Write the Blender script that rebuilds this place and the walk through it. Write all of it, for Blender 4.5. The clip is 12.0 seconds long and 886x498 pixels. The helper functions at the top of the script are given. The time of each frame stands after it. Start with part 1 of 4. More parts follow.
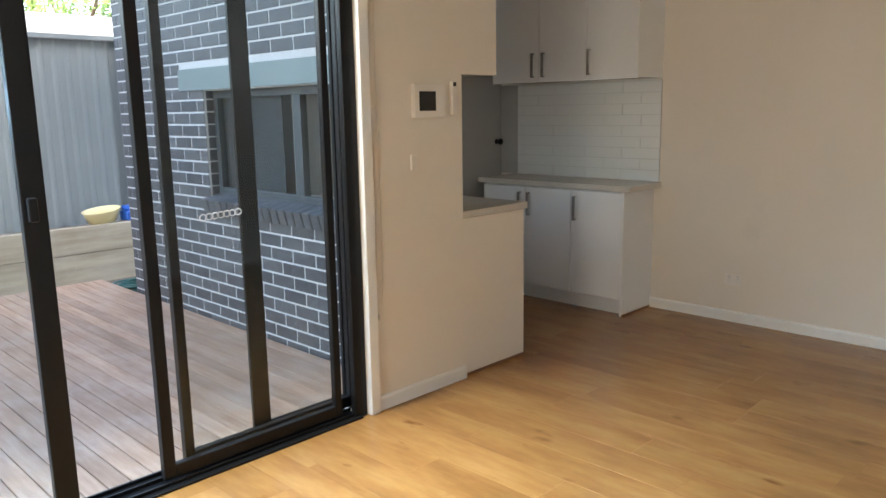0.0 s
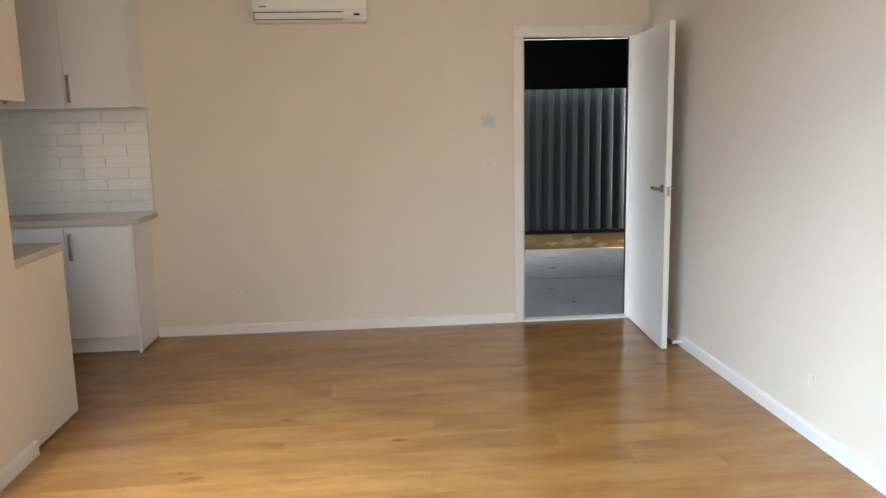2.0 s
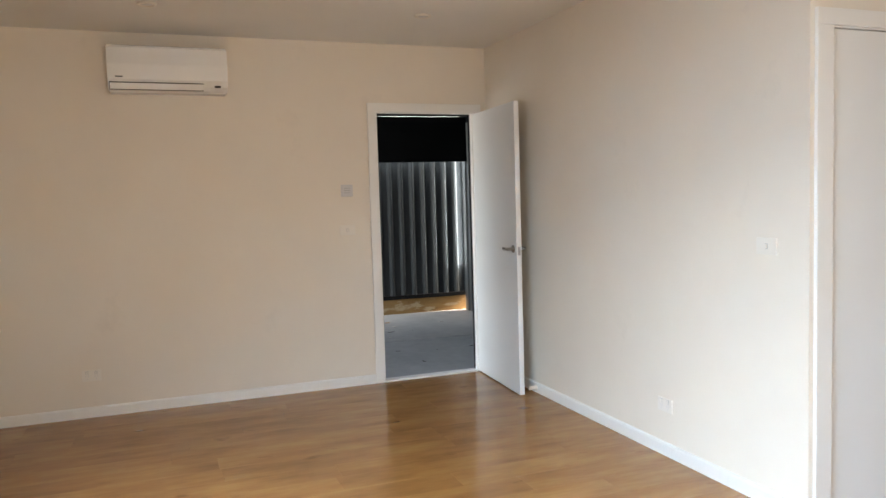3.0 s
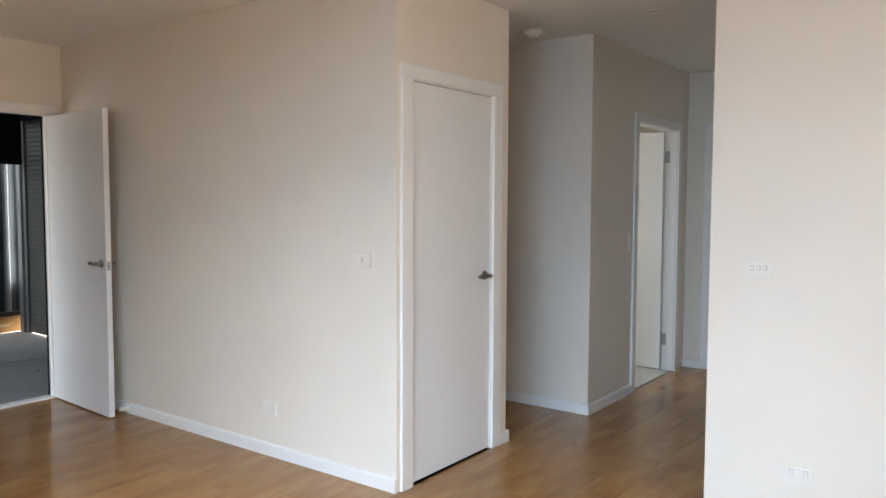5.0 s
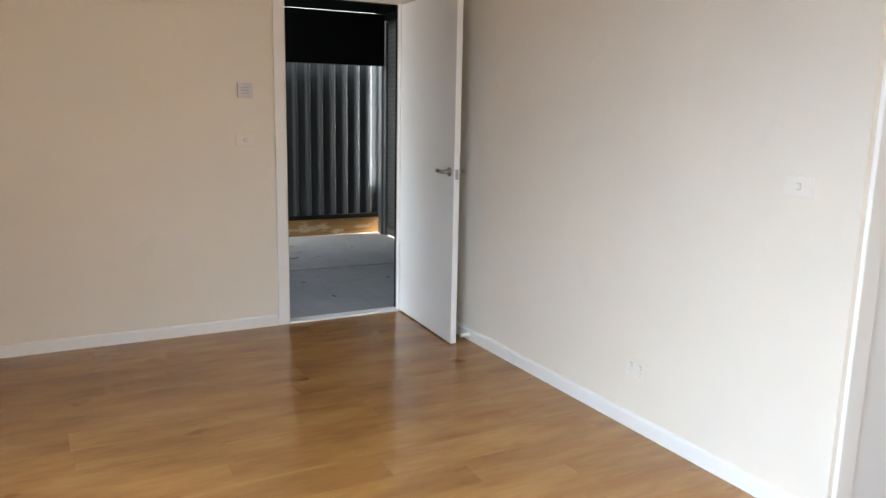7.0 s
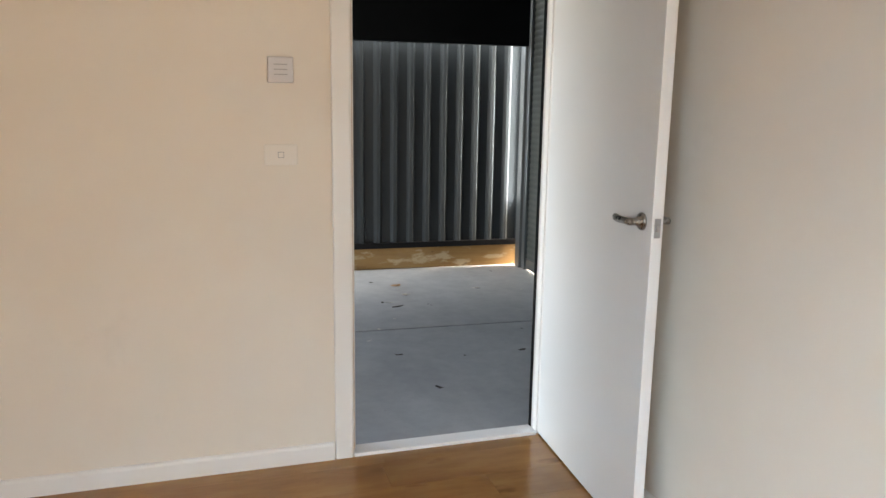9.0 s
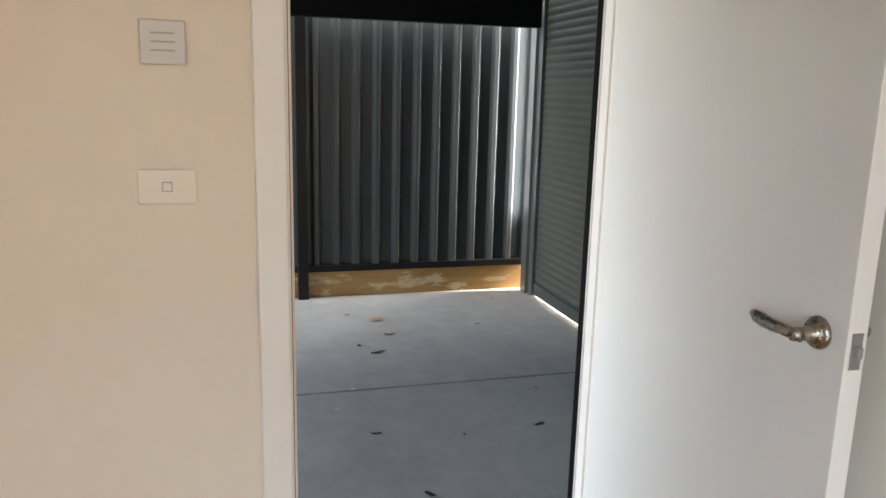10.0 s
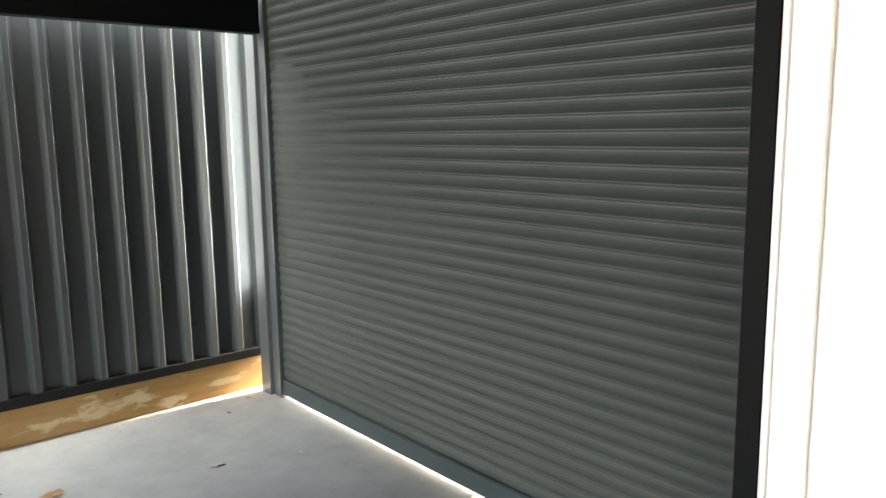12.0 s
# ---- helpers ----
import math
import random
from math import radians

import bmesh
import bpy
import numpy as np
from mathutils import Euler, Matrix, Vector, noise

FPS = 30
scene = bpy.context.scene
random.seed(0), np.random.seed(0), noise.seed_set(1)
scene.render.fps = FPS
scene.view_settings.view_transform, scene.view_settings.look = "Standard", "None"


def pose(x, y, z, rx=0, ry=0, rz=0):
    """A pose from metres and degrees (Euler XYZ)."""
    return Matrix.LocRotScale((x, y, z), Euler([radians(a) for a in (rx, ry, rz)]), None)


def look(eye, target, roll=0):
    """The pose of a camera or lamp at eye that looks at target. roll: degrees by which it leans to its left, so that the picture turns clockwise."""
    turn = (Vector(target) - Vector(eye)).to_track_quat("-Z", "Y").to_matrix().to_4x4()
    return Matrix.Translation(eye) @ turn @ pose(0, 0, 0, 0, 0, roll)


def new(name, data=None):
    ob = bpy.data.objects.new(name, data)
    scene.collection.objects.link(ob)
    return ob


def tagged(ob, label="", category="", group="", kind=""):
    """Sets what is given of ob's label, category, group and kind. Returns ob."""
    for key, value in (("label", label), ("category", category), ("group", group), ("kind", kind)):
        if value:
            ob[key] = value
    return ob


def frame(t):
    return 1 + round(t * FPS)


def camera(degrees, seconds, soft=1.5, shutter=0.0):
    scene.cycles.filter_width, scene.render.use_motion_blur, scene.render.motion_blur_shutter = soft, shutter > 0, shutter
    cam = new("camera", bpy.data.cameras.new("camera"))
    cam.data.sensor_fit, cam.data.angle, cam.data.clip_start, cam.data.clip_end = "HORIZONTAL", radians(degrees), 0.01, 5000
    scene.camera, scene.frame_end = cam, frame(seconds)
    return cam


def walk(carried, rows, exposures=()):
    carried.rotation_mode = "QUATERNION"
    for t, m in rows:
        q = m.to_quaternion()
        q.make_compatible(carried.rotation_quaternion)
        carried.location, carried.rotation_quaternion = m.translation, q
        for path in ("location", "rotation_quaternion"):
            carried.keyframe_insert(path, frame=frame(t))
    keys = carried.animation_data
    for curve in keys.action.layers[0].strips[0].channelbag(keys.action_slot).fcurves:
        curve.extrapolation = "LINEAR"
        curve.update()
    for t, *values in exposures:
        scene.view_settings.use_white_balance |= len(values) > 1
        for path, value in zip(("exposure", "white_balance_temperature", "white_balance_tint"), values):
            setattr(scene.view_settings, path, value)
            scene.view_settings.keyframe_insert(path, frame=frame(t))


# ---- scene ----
cam = camera(60.9, 12.0)
PATH = [
    (0, (0.245, 0.653, 1.425), (1.646, 2.033, 1.061), -1.0),
    (0.5, (0.081, 0.897, 1.403), (1.807, 1.849, 1.064), -0.4),
    (1, (-0.122, 1.136, 1.416), (1.772, 1.676, 1.068), -1.1),
    (1.5, (-0.215, 1.408, 1.401), (1.746, 1.591, 1.053), -1.7),
    (2, (-0.318, 1.68, 1.444), (1.65, 1.524, 1.123), -1.2),
    (2.5, (-0.433, 1.985, 1.428), (1.489, 1.488, 1.187), -1.2),
    (3, (-0.445, 2.242, 1.409), (1.421, 1.535, 1.27), -1.7),
    (3.2, (-0.437, 2.348, 1.395), (1.403, 1.574, 1.269), -1.9),
    (3.5, (-0.428, 2.427, 1.421), (1.284, 1.403, 1.279), -1.15),
    (3.7, (-0.430, 2.480, 1.43), (1.227, 1.373, 1.279), -1.0),
    (5.3, (-0.487, 2.582, 1.45), (0.656, 0.945, 1.328), 0.3),
    (5.5, (-0.498, 2.543, 1.45), (0.703, 0.947, 1.341), 0.2),
    (6, (-0.267, 2.375, 1.43), (1.213, 1.036, 1.305), 0.8),
    (6.5, (0.025, 2.191, 1.398), (1.685, 1.107, 1.131), 1.9),
    (7, (0.44, 2.031, 1.386), (2.171, 1.098, 1.021), 1.1),
    (7.5, (0.958, 1.796, 1.385), (2.758, 1.013, 1.001), 0.3),
    (9.3, (2.64, 1.053, 1.368), (4.516, 0.478, 0.982), 0.9),
    (9.5, (2.867, 0.987, 1.371), (4.741, 0.41, 0.977), 0.9),
    (10, (3.379, 0.848, 1.386), (5.242, 0.241, 0.981), 1.4),
    (10.5, (3.76, 0.8, 1.395), (5.581, 0.073, 1.001), 1.8),
    (11, (4.186, 0.699, 1.397), (5.918, -0.229, 1.023), 0.7),
    (11.5, (4.549, 0.607, 1.326), (6.143, -0.549, 0.972), -1.3),
    (12, (4.807, 0.562, 1.35), (6.257, -0.781, 1.04), -0.8),
]
walk(cam, [(t, look(eye, target, roll)) for t, eye, target, roll in PATH],
     exposures=[(0, 3.45, 7200, 8), (0.5, 3.62, 7350, 8), (1.5, 3.84, 7450, 9), (2.0, 3.66, 7500, 12), (2.5, 3.54, 7600, 13), (3.0, 3.56, 7600, 13), (3.5, 3.44, 7650, 14), (5.5, 3.20, 7550, 15), (6.0, 3.42, 7600, 14), (6.5, 3.45, 7600, 14), (7.5, 3.55, 7600, 14), (9.5, 3.82, 7850, 13), (10.5, 3.74, 7900, 13), (11.0, 3.90, 7850, 13), (11.5, 4.05, 7900, 12), (12.0, 4.45, 8250, 10)])


# ---------------------------------------------------------------- light
world = bpy.data.worlds.new("sky")
scene.world = world
world.use_nodes = True
wn = world.node_tree
sky = wn.nodes.new("ShaderNodeTexSky")
sky.sky_type = "NISHITA"
sky.sun_disc = False
sky.sun_elevation = radians(37.8)
sky.sun_rotation = radians(187)
sky.air_density, sky.dust_density = 1.0, 3.0
wn.links.new(sky.outputs[0], wn.nodes["Background"].inputs[0])
wn.nodes["Background"].inputs[1].default_value = 0.15
sun = new("sun", bpy.data.lights.new("sun", "SUN"))
sun.data.energy, sun.data.angle, sun.data.color = 2.0, radians(4), (1.0, 0.95, 0.88)
sun.matrix_basis = look((0, -8, 8), (0.10, -7.22, 7.39))
# sky light through the upper part of the sliding door
pane_light = new("sky_through_slider", bpy.data.lights.new("sky_through_slider", "AREA"))
pane_light.data.shape, pane_light.data.size, pane_light.data.size_y = "RECTANGLE", 1.85, 0.75
pane_light.data.energy, pane_light.data.color, pane_light.data.spread = 11.5, (0.36, 0.64, 1.0), radians(132)
pane_light.matrix_basis = look((-0.02, 3.36, 1.66), (0.09, 2.66, 0.84))
head_light = new("sky_through_slider_head", bpy.data.lights.new("sky_through_slider_head", "AREA"))
head_light.data.shape, head_light.data.size, head_light.data.size_y = "RECTANGLE", 1.35, 0.12
head_light.data.energy, head_light.data.color, head_light.data.spread = 3.8, (0.80, 0.90, 1.0), radians(110)
head_light.matrix_basis = look((1.66, 3.355, 1.99), (1.66, 2.87, 1.10))
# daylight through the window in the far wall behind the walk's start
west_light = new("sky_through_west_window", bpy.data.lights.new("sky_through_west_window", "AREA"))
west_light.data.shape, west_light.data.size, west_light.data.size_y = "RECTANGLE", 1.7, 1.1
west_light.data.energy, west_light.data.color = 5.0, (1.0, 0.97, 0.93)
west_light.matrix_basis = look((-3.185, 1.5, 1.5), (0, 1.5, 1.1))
# sky light through the gap between garage roof and fence, past the corner post, and through the garage's open end
slot_light = new("sky_over_fence", bpy.data.lights.new("sky_over_fence", "AREA"))
slot_light.data.shape, slot_light.data.size, slot_light.data.size_y = "RECTANGLE", 0.12, 4.6
slot_light.data.energy, slot_light.data.color = 3.0, (0.80, 0.91, 1.0)
slot_light.matrix_basis = pose(8.49, 0.96, 2.03, 0, 0, -2.2)
gap_light = new("sky_past_post", bpy.data.lights.new("sky_past_post", "AREA"))
gap_light.data.shape, gap_light.data.size, gap_light.data.size_y = "RECTANGLE", 0.07, 1.4
gap_light.data.energy, gap_light.data.color, gap_light.data.spread = 2.6, (0.80, 0.91, 1.0), radians(105)
gap_light.matrix_basis = Matrix.Translation((8.445, -1.445, -0.04)) @ pose(0, 0, 0, 0, 0, -2.2) @ look((-0.030, -0.05, 1.25), (-0.020, 1.0, 1.25))
end_light = new("sky_through_open_end", bpy.data.lights.new("sky_through_open_end", "AREA"))
end_light.data.shape, end_light.data.size, end_light.data.size_y = "RECTANGLE", 2.8, 1.2
end_light.data.energy, end_light.data.color = 5.2, (0.84, 0.93, 1.0)
end_light.matrix_basis = look((6.95, 3.40, 0.95), (6.95, 1.4, 0.55))
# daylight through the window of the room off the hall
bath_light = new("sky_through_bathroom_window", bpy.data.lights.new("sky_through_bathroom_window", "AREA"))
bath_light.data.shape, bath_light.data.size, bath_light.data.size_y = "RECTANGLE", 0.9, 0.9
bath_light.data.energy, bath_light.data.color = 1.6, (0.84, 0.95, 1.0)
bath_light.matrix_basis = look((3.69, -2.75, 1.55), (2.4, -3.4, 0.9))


# ---------------------------------------------------------------- materials
def shader(name, rough=0.5, metal=0.0, spec=0.5):
    m = bpy.data.materials.new(name)
    m.use_nodes = True
    b = m.node_tree.nodes["Principled BSDF"]
    b.inputs["Roughness"].default_value = rough
    b.inputs["Metallic"].default_value = metal
    b.inputs["Specular IOR Level"].default_value = spec
    return m, m.node_tree, b


def node(t, kind, **values):
    n = t.nodes.new(kind)
    for k, v in values.items():
        n.inputs[k].default_value = v
    return n


def coords(t, scale=(1, 1, 1), world_space=False):
    c = t.nodes.new("ShaderNodeNewGeometry" if world_space else "ShaderNodeTexCoord")
    m = node(t, "ShaderNodeMapping", Scale=scale)
    t.links.new(c.outputs["Position" if world_space else "Object"], m.inputs[0])
    return m.outputs[0]


def ramp(t, fac, *stops):
    r = t.nodes.new("ShaderNodeValToRGB")
    e = r.color_ramp.elements
    while len(e) < len(stops):
        e.new(0.5)
    for k, (p, c) in zip(e, stops):
        k.position, k.color = p, (*c, 1) if len(c) == 3 else c
    t.links.new(fac, r.inputs[0])
    return r.outputs[0]


def noisy(t, vec, scale, detail=4.0, rough=0.55):
    n = node(t, "ShaderNodeTexNoise", Scale=scale, Detail=detail, Roughness=rough)
    t.links.new(vec, n.inputs["Vector"])
    return n.outputs[0]


def blend(t, mode, fac, a, b):
    n = t.nodes.new("ShaderNodeMix")
    n.data_type, n.blend_type = "RGBA", mode
    for sock, v in ((n.inputs[0], fac), (n.inputs[6], a), (n.inputs[7], b)):
        if isinstance(v, (int, float)):
            sock.default_value = v
        elif isinstance(v, tuple):
            sock.default_value = (*v, 1)
        else:
            t.links.new(v, sock)
    return n.outputs[2]


def bump(t, b, height, strength, distance):
    n = node(t, "ShaderNodeBump", Strength=strength, Distance=distance)
    t.links.new(height, n.inputs["Height"])
    t.links.new(n.outputs[0], b.inputs["Normal"])


def painted(name, colour, rough=0.5, vary=0.05, orange=0.15, spec=0.5, scuff=0.0):
    """Paint with faint mottling, roller stipple and, if wanted, scuffs."""
    m, t, b = shader(name, rough, 0, spec)
    v = coords(t, world_space=True)
    dark = tuple(c * (1 - vary) for c in colour)
    lite = tuple(min(1, c * (1 + vary * 0.5)) for c in colour)
    col = ramp(t, noisy(t, v, 1.3, 5), (0.3, dark), (0.7, lite))
    if scuff:
        mark = ramp(t, noisy(t, v, 2.6, 7, 0.65), (0.62, (1, 1, 1)), (0.78, (1 - scuff,) * 3))
        col = blend(t, "MULTIPLY", 1.0, col, mark)
    t.links.new(col, b.inputs["Base Color"])
    r = ramp(t, noisy(t, v, 6, 3), (0.3, (rough * 0.96,) * 3), (0.7, (min(1, rough * 1.04),) * 3))
    t.links.new(r, b.inputs["Roughness"])
    if orange:
        bump(t, b, noisy(t, v, 420, 2), orange, 0.0006)
    return m


WALL = painted("wall_paint", (0.78, 0.705, 0.615), 0.55, 0.04, 0.2, 0.35, 0.09)
CEILING = painted("ceiling_paint", (0.80, 0.78, 0.75), 0.8, 0.03, 0.1, 0.2)
TRIM = painted("trim_gloss_paint", (0.82, 0.80, 0.77), 0.42, 0.02, 0)
DOOR = painted("door_paint", (0.80, 0.80, 0.79), 0.3, 0.02, 0)
PLASTIC = painted("white_plastic", (0.78, 0.725, 0.655), 0.3, 0.01, 0)
GREYPLASTIC = painted("grey_plastic", (0.62, 0.60, 0.60), 0.4, 0.02, 0)
VENTGREY = painted("mid_grey_plastic", (0.36, 0.35, 0.345), 0.5, 0.03, 0)
GLOSSWHITE = painted("gloss_laminate", (0.82, 0.82, 0.82), 0.16, 0.015, 0.02)
KICK = painted("kick_board", (0.22, 0.085, 0.035), 0.5, 0.06, 0)
DARKGAP = painted("dark_gap", (0.004, 0.004, 0.0045), 0.6, 0.1, 0)
BLACKALU = painted("black_powder_coat", (0.008, 0.008, 0.009), 0.35, 0.1, 0.1, 0.25)
GREYALU = painted("grey_powder_coat", (0.075, 0.085, 0.09), 0.35, 0.08, 0.05)
LINTEL = painted("painted_steel_lintel", (0.20, 0.25, 0.25), 0.4, 0.08, 0.05)
# base lowered so the sheet's pans look unlit beside the bright slab
FENCE = painted("shaded_slate_steel", (0.046, 0.053, 0.058), 0.30, 0.06, 0.0, 0.45, 0.05)
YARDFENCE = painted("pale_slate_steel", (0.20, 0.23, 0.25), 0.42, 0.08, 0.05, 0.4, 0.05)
SHUTTER = painted("shutter_steel", (0.042, 0.054, 0.057), 0.36, 0.1, 0.04, 0.5, 0.08)
GUTTER = painted("pale_gutter_steel", (0.22, 0.25, 0.28), 0.35, 0.06, 0.0)
# near-black colour carries the shade under the garage roof
ROOFDARK = painted("shade_black_steel", (0.008, 0.009, 0.010), 0.7, 0.15, 0, 0.2)
# dark grey standing in for the unlit room behind the kitchen window
PANESHADE = painted("dark_pane_backing", (0.05, 0.055, 0.06), 0.8, 0.1, 0)
SCREEN = painted("dark_screen", (0.012, 0.012, 0.014), 0.12, 0.02, 0)
# sheen cut too, so gaps and roof steel stay black as if unlit
for unlit_mat in (DARKGAP, ROOFDARK):
    unlit_mat.node_tree.nodes["Principled BSDF"].inputs["Specular IOR Level"].default_value = 0.06
YELLOW = painted("yellow_plastic", (0.80, 0.68, 0.38), 0.4, 0.05, 0)
BLUE = painted("blue_plastic", (0.02, 0.12, 0.50), 0.35, 0.05, 0)
TEAL = painted("green_hose", (0.02, 0.10, 0.09), 0.4, 0.1, 0)
PAPER = painted("paper_scrap", (0.62, 0.58, 0.52), 0.8, 0.1, 0)
TANPAPER = painted("tan_scrap", (0.50, 0.32, 0.18), 0.8, 0.2, 0)
LEAFDRY = painted("dry_leaf", (0.06, 0.045, 0.035), 0.8, 0.3, 0)
ORANGESEAL = painted("raw_timber_edge", (0.42, 0.16, 0.05), 0.6, 0.2, 0)
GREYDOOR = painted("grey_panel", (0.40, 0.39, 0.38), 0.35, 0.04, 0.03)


def metal(name, colour, rough):
    m, t, b = shader(name, rough, 1.0)
    v = coords(t, (40, 40, 400))
    t.links.new(ramp(t, noisy(t, v, 4, 3), (0.3, tuple(c * 0.8 for c in colour)), (0.7, colour)), b.inputs["Base Color"])
    t.links.new(ramp(t, noisy(t, v, 2, 2), (0.3, (rough * 0.8,) * 3), (0.7, (rough * 1.3,) * 3)), b.inputs["Roughness"])
    return m


NICKEL = metal("satin_nickel", (0.40, 0.385, 0.36), 0.28)
STEELSTRIP = metal("zinc_strip", (0.45, 0.45, 0.46), 0.4)


def laminate():
    """Honey oak laminate: long grain along y, knots, board to board tone."""
    m, t, b = shader("oak_laminate", 0.26, 0, 0.5)
    info = t.nodes.new("ShaderNodeObjectInfo")
    c = t.nodes.new("ShaderNodeNewGeometry")
    shift = node(t, "ShaderNodeCombineXYZ")
    mul = node(t, "ShaderNodeMath")
    mul.operation = "MULTIPLY"
    mul.inputs[1].default_value = 37.0
    t.links.new(info.outputs["Random"], mul.inputs[0])
    t.links.new(mul.outputs[0], shift.inputs[2])
    t.links.new(mul.outputs[0], shift.inputs[1])
    add = t.nodes.new("ShaderNodeVectorMath")
    t.links.new(c.outputs["Position"], add.inputs[0])
    t.links.new(shift.outputs[0], add.inputs[1])
    mp = node(t, "ShaderNodeMapping", Scale=(1, 0.12, 1))
    t.links.new(add.outputs[0], mp.inputs[0])
    grain = noisy(t, mp.outputs[0], 38, 6, 0.6)
    mp2 = node(t, "ShaderNodeMapping", Scale=(1, 0.28, 1))
    t.links.new(add.outputs[0], mp2.inputs[0])
    figure = noisy(t, mp2.outputs[0], 6.5, 5, 0.6)
    base = ramp(t, figure, (0.30, (0.270, 0.125, 0.038)), (0.5, (0.350, 0.170, 0.055)), (0.70, (0.425, 0.222, 0.079)))
    fine = ramp(t, grain, (0.35, (0.94, 0.925, 0.905)), (0.6, (1.03, 1.02, 1.0)))
    col = blend(t, "MULTIPLY", 1.0, base, fine)
    mp3 = node(t, "ShaderNodeMapping", Scale=(1, 0.45, 1))
    t.links.new(add.outputs[0], mp3.inputs[0])
    knot = ramp(t, noisy(t, mp3.outputs[0], 9, 3, 0.45), (0.675, (1, 1, 1)), (0.78, (0.50, 0.40, 0.31)))
    col = blend(t, "MULTIPLY", 1.0, col, knot)
    tone = ramp(t, info.outputs["Random"], (0.0, (0.95, 0.945, 0.935)), (1.0, (1.04, 1.035, 1.03)))
    col = blend(t, "MULTIPLY", 1.0, col, tone)
    t.links.new(col, b.inputs["Base Color"])
    v = coords(t, world_space=True)
    t.links.new(ramp(t, noisy(t, v, 3, 5, 0.6), (0.3, (0.17,) * 3), (0.75, (0.25,) * 3)), b.inputs["Roughness"])
    bump(t, b, grain, 0.06, 0.0008)
    return m


OAK = laminate()


def timber(name, lo, hi, along="y", rough=0.6, scale=20, weather=0.25):
    m, t, b = shader(name, rough, 0, 0.4)
    info = t.nodes.new("ShaderNodeObjectInfo")
    s = {"x": (0.1, 1, 1), "y": (1, 0.1, 1), "z": (1, 1, 0.1)}[along]
    v = coords(t, s, True)
    grain = noisy(t, v, scale, 6, 0.62)
    col = ramp(t, grain, (0.3, lo), (0.7, hi))
    tone = ramp(t, info.outputs["Random"], (0, (0.78, 0.77, 0.76)), (1, (1.15, 1.12, 1.1)))
    col = blend(t, "MULTIPLY", 1.0, col, tone)
    patch = ramp(t, noisy(t, coords(t, world_space=True), 3.0, 6, 0.65), (0.45, (0, 0, 0)), (0.7, (1, 1, 1)))
    sc = node(t, "ShaderNodeMath")
    sc.operation = "MULTIPLY"
    sc.inputs[1].default_value = weather
    t.links.new(patch, sc.inputs[0])
    grey = tuple(0.5 * c + 0.5 * max(hi) for c in hi)
    col = blend(t, "MIX", sc.outputs[0], col, grey)
    t.links.new(col, b.inputs["Base Color"])
    bump(t, b, grain, 0.35, 0.002)
    return m


DECK = timber("deck_timber", (0.30, 0.175, 0.115), (0.50, 0.34, 0.245), "y", 0.42, 24, 0.4)
SLEEPER = timber("sleeper_timber", (0.30, 0.26, 0.20), (0.48, 0.43, 0.34), "x", 0.8, 14, 0.4)


def plinth_timber():
    """Treated pine with pale scraped patches along its length and dark knots."""
    m = timber("treated_pine", (0.26, 0.145, 0.050), (0.40, 0.245, 0.098), "y", 0.7, 16, 0.2)
    t = m.node_tree
    b = t.nodes["Principled BSDF"]
    col = b.inputs["Base Color"].links[0].from_socket
    scrape = ramp(t, noisy(t, coords(t, (1, 0.45, 1.3), True), 9, 5, 0.6), (0.55, (0, 0, 0)), (0.62, (0.75, 0.75, 0.75)))
    col = blend(t, "MIX", scrape, col, (0.56, 0.45, 0.30))
    knot = ramp(t, noisy(t, coords(t, (1, 0.7, 1), True), 14, 1, 0.3), (0.74, (1, 1, 1)), (0.79, (0.25, 0.2, 0.16)))
    t.links.new(blend(t, "MULTIPLY", 1.0, col, knot), b.inputs["Base Color"])
    return m


PLINTH = plinth_timber()


def brickmat(name, lo, hi, rough=0.55):
    m, t, b = shader(name, rough, 0, 0.5)
    info = t.nodes.new("ShaderNodeObjectInfo")
    v = coords(t, world_space=True)
    col = ramp(t, noisy(t, v, 30, 6, 0.6), (0.3, lo), (0.75, hi))
    tone = ramp(t, info.outputs["Random"], (0, (0.75, 0.76, 0.78)), (1, (1.3, 1.28, 1.25)))
    t.links.new(blend(t, "MULTIPLY", 1.0, col, tone), b.inputs["Base Color"])
    bump(t, b, noisy(t, v, 160, 5), 0.4, 0.002)
    return m


BRICK = brickmat("charcoal_brick", (0.060, 0.062, 0.068), (0.115, 0.117, 0.125))
MORTAR = brickmat("pale_mortar", (0.70, 0.69, 0.67), (0.82, 0.81, 0.79), 0.9)
TILE = painted("white_glazed_tile", (0.74, 0.75, 0.74), 0.1, 0.02, 0)
GROUT = painted("grey_grout", (0.50, 0.50, 0.49), 0.9, 0.05, 0)


def stone(name, lo, hi, scale, rough, fleck=0.0):
    m, t, b = shader(name, rough)
    v = coords(t, world_space=True)
    col = ramp(t, noisy(t, v, scale, 8, 0.65), (0.3, lo), (0.7, hi))
    big = ramp(t, noisy(t, v, 1.1, 6, 0.6), (0.3, (0.82, 0.82, 0.83)), (0.7, (1.1, 1.1, 1.09)))
    col = blend(t, "MULTIPLY", 1.0, col, big)
    if fleck:
        f = ramp(t, noisy(t, v, 55, 3, 0.5), (0.66, (1, 1, 1)), (0.74, (1 - fleck,) * 3))
        col = blend(t, "MULTIPLY", 1.0, col, f)
    t.links.new(col, b.inputs["Base Color"])
    bump(t, b, noisy(t, v, scale * 2, 6), 0.12, 0.0015)
    return m


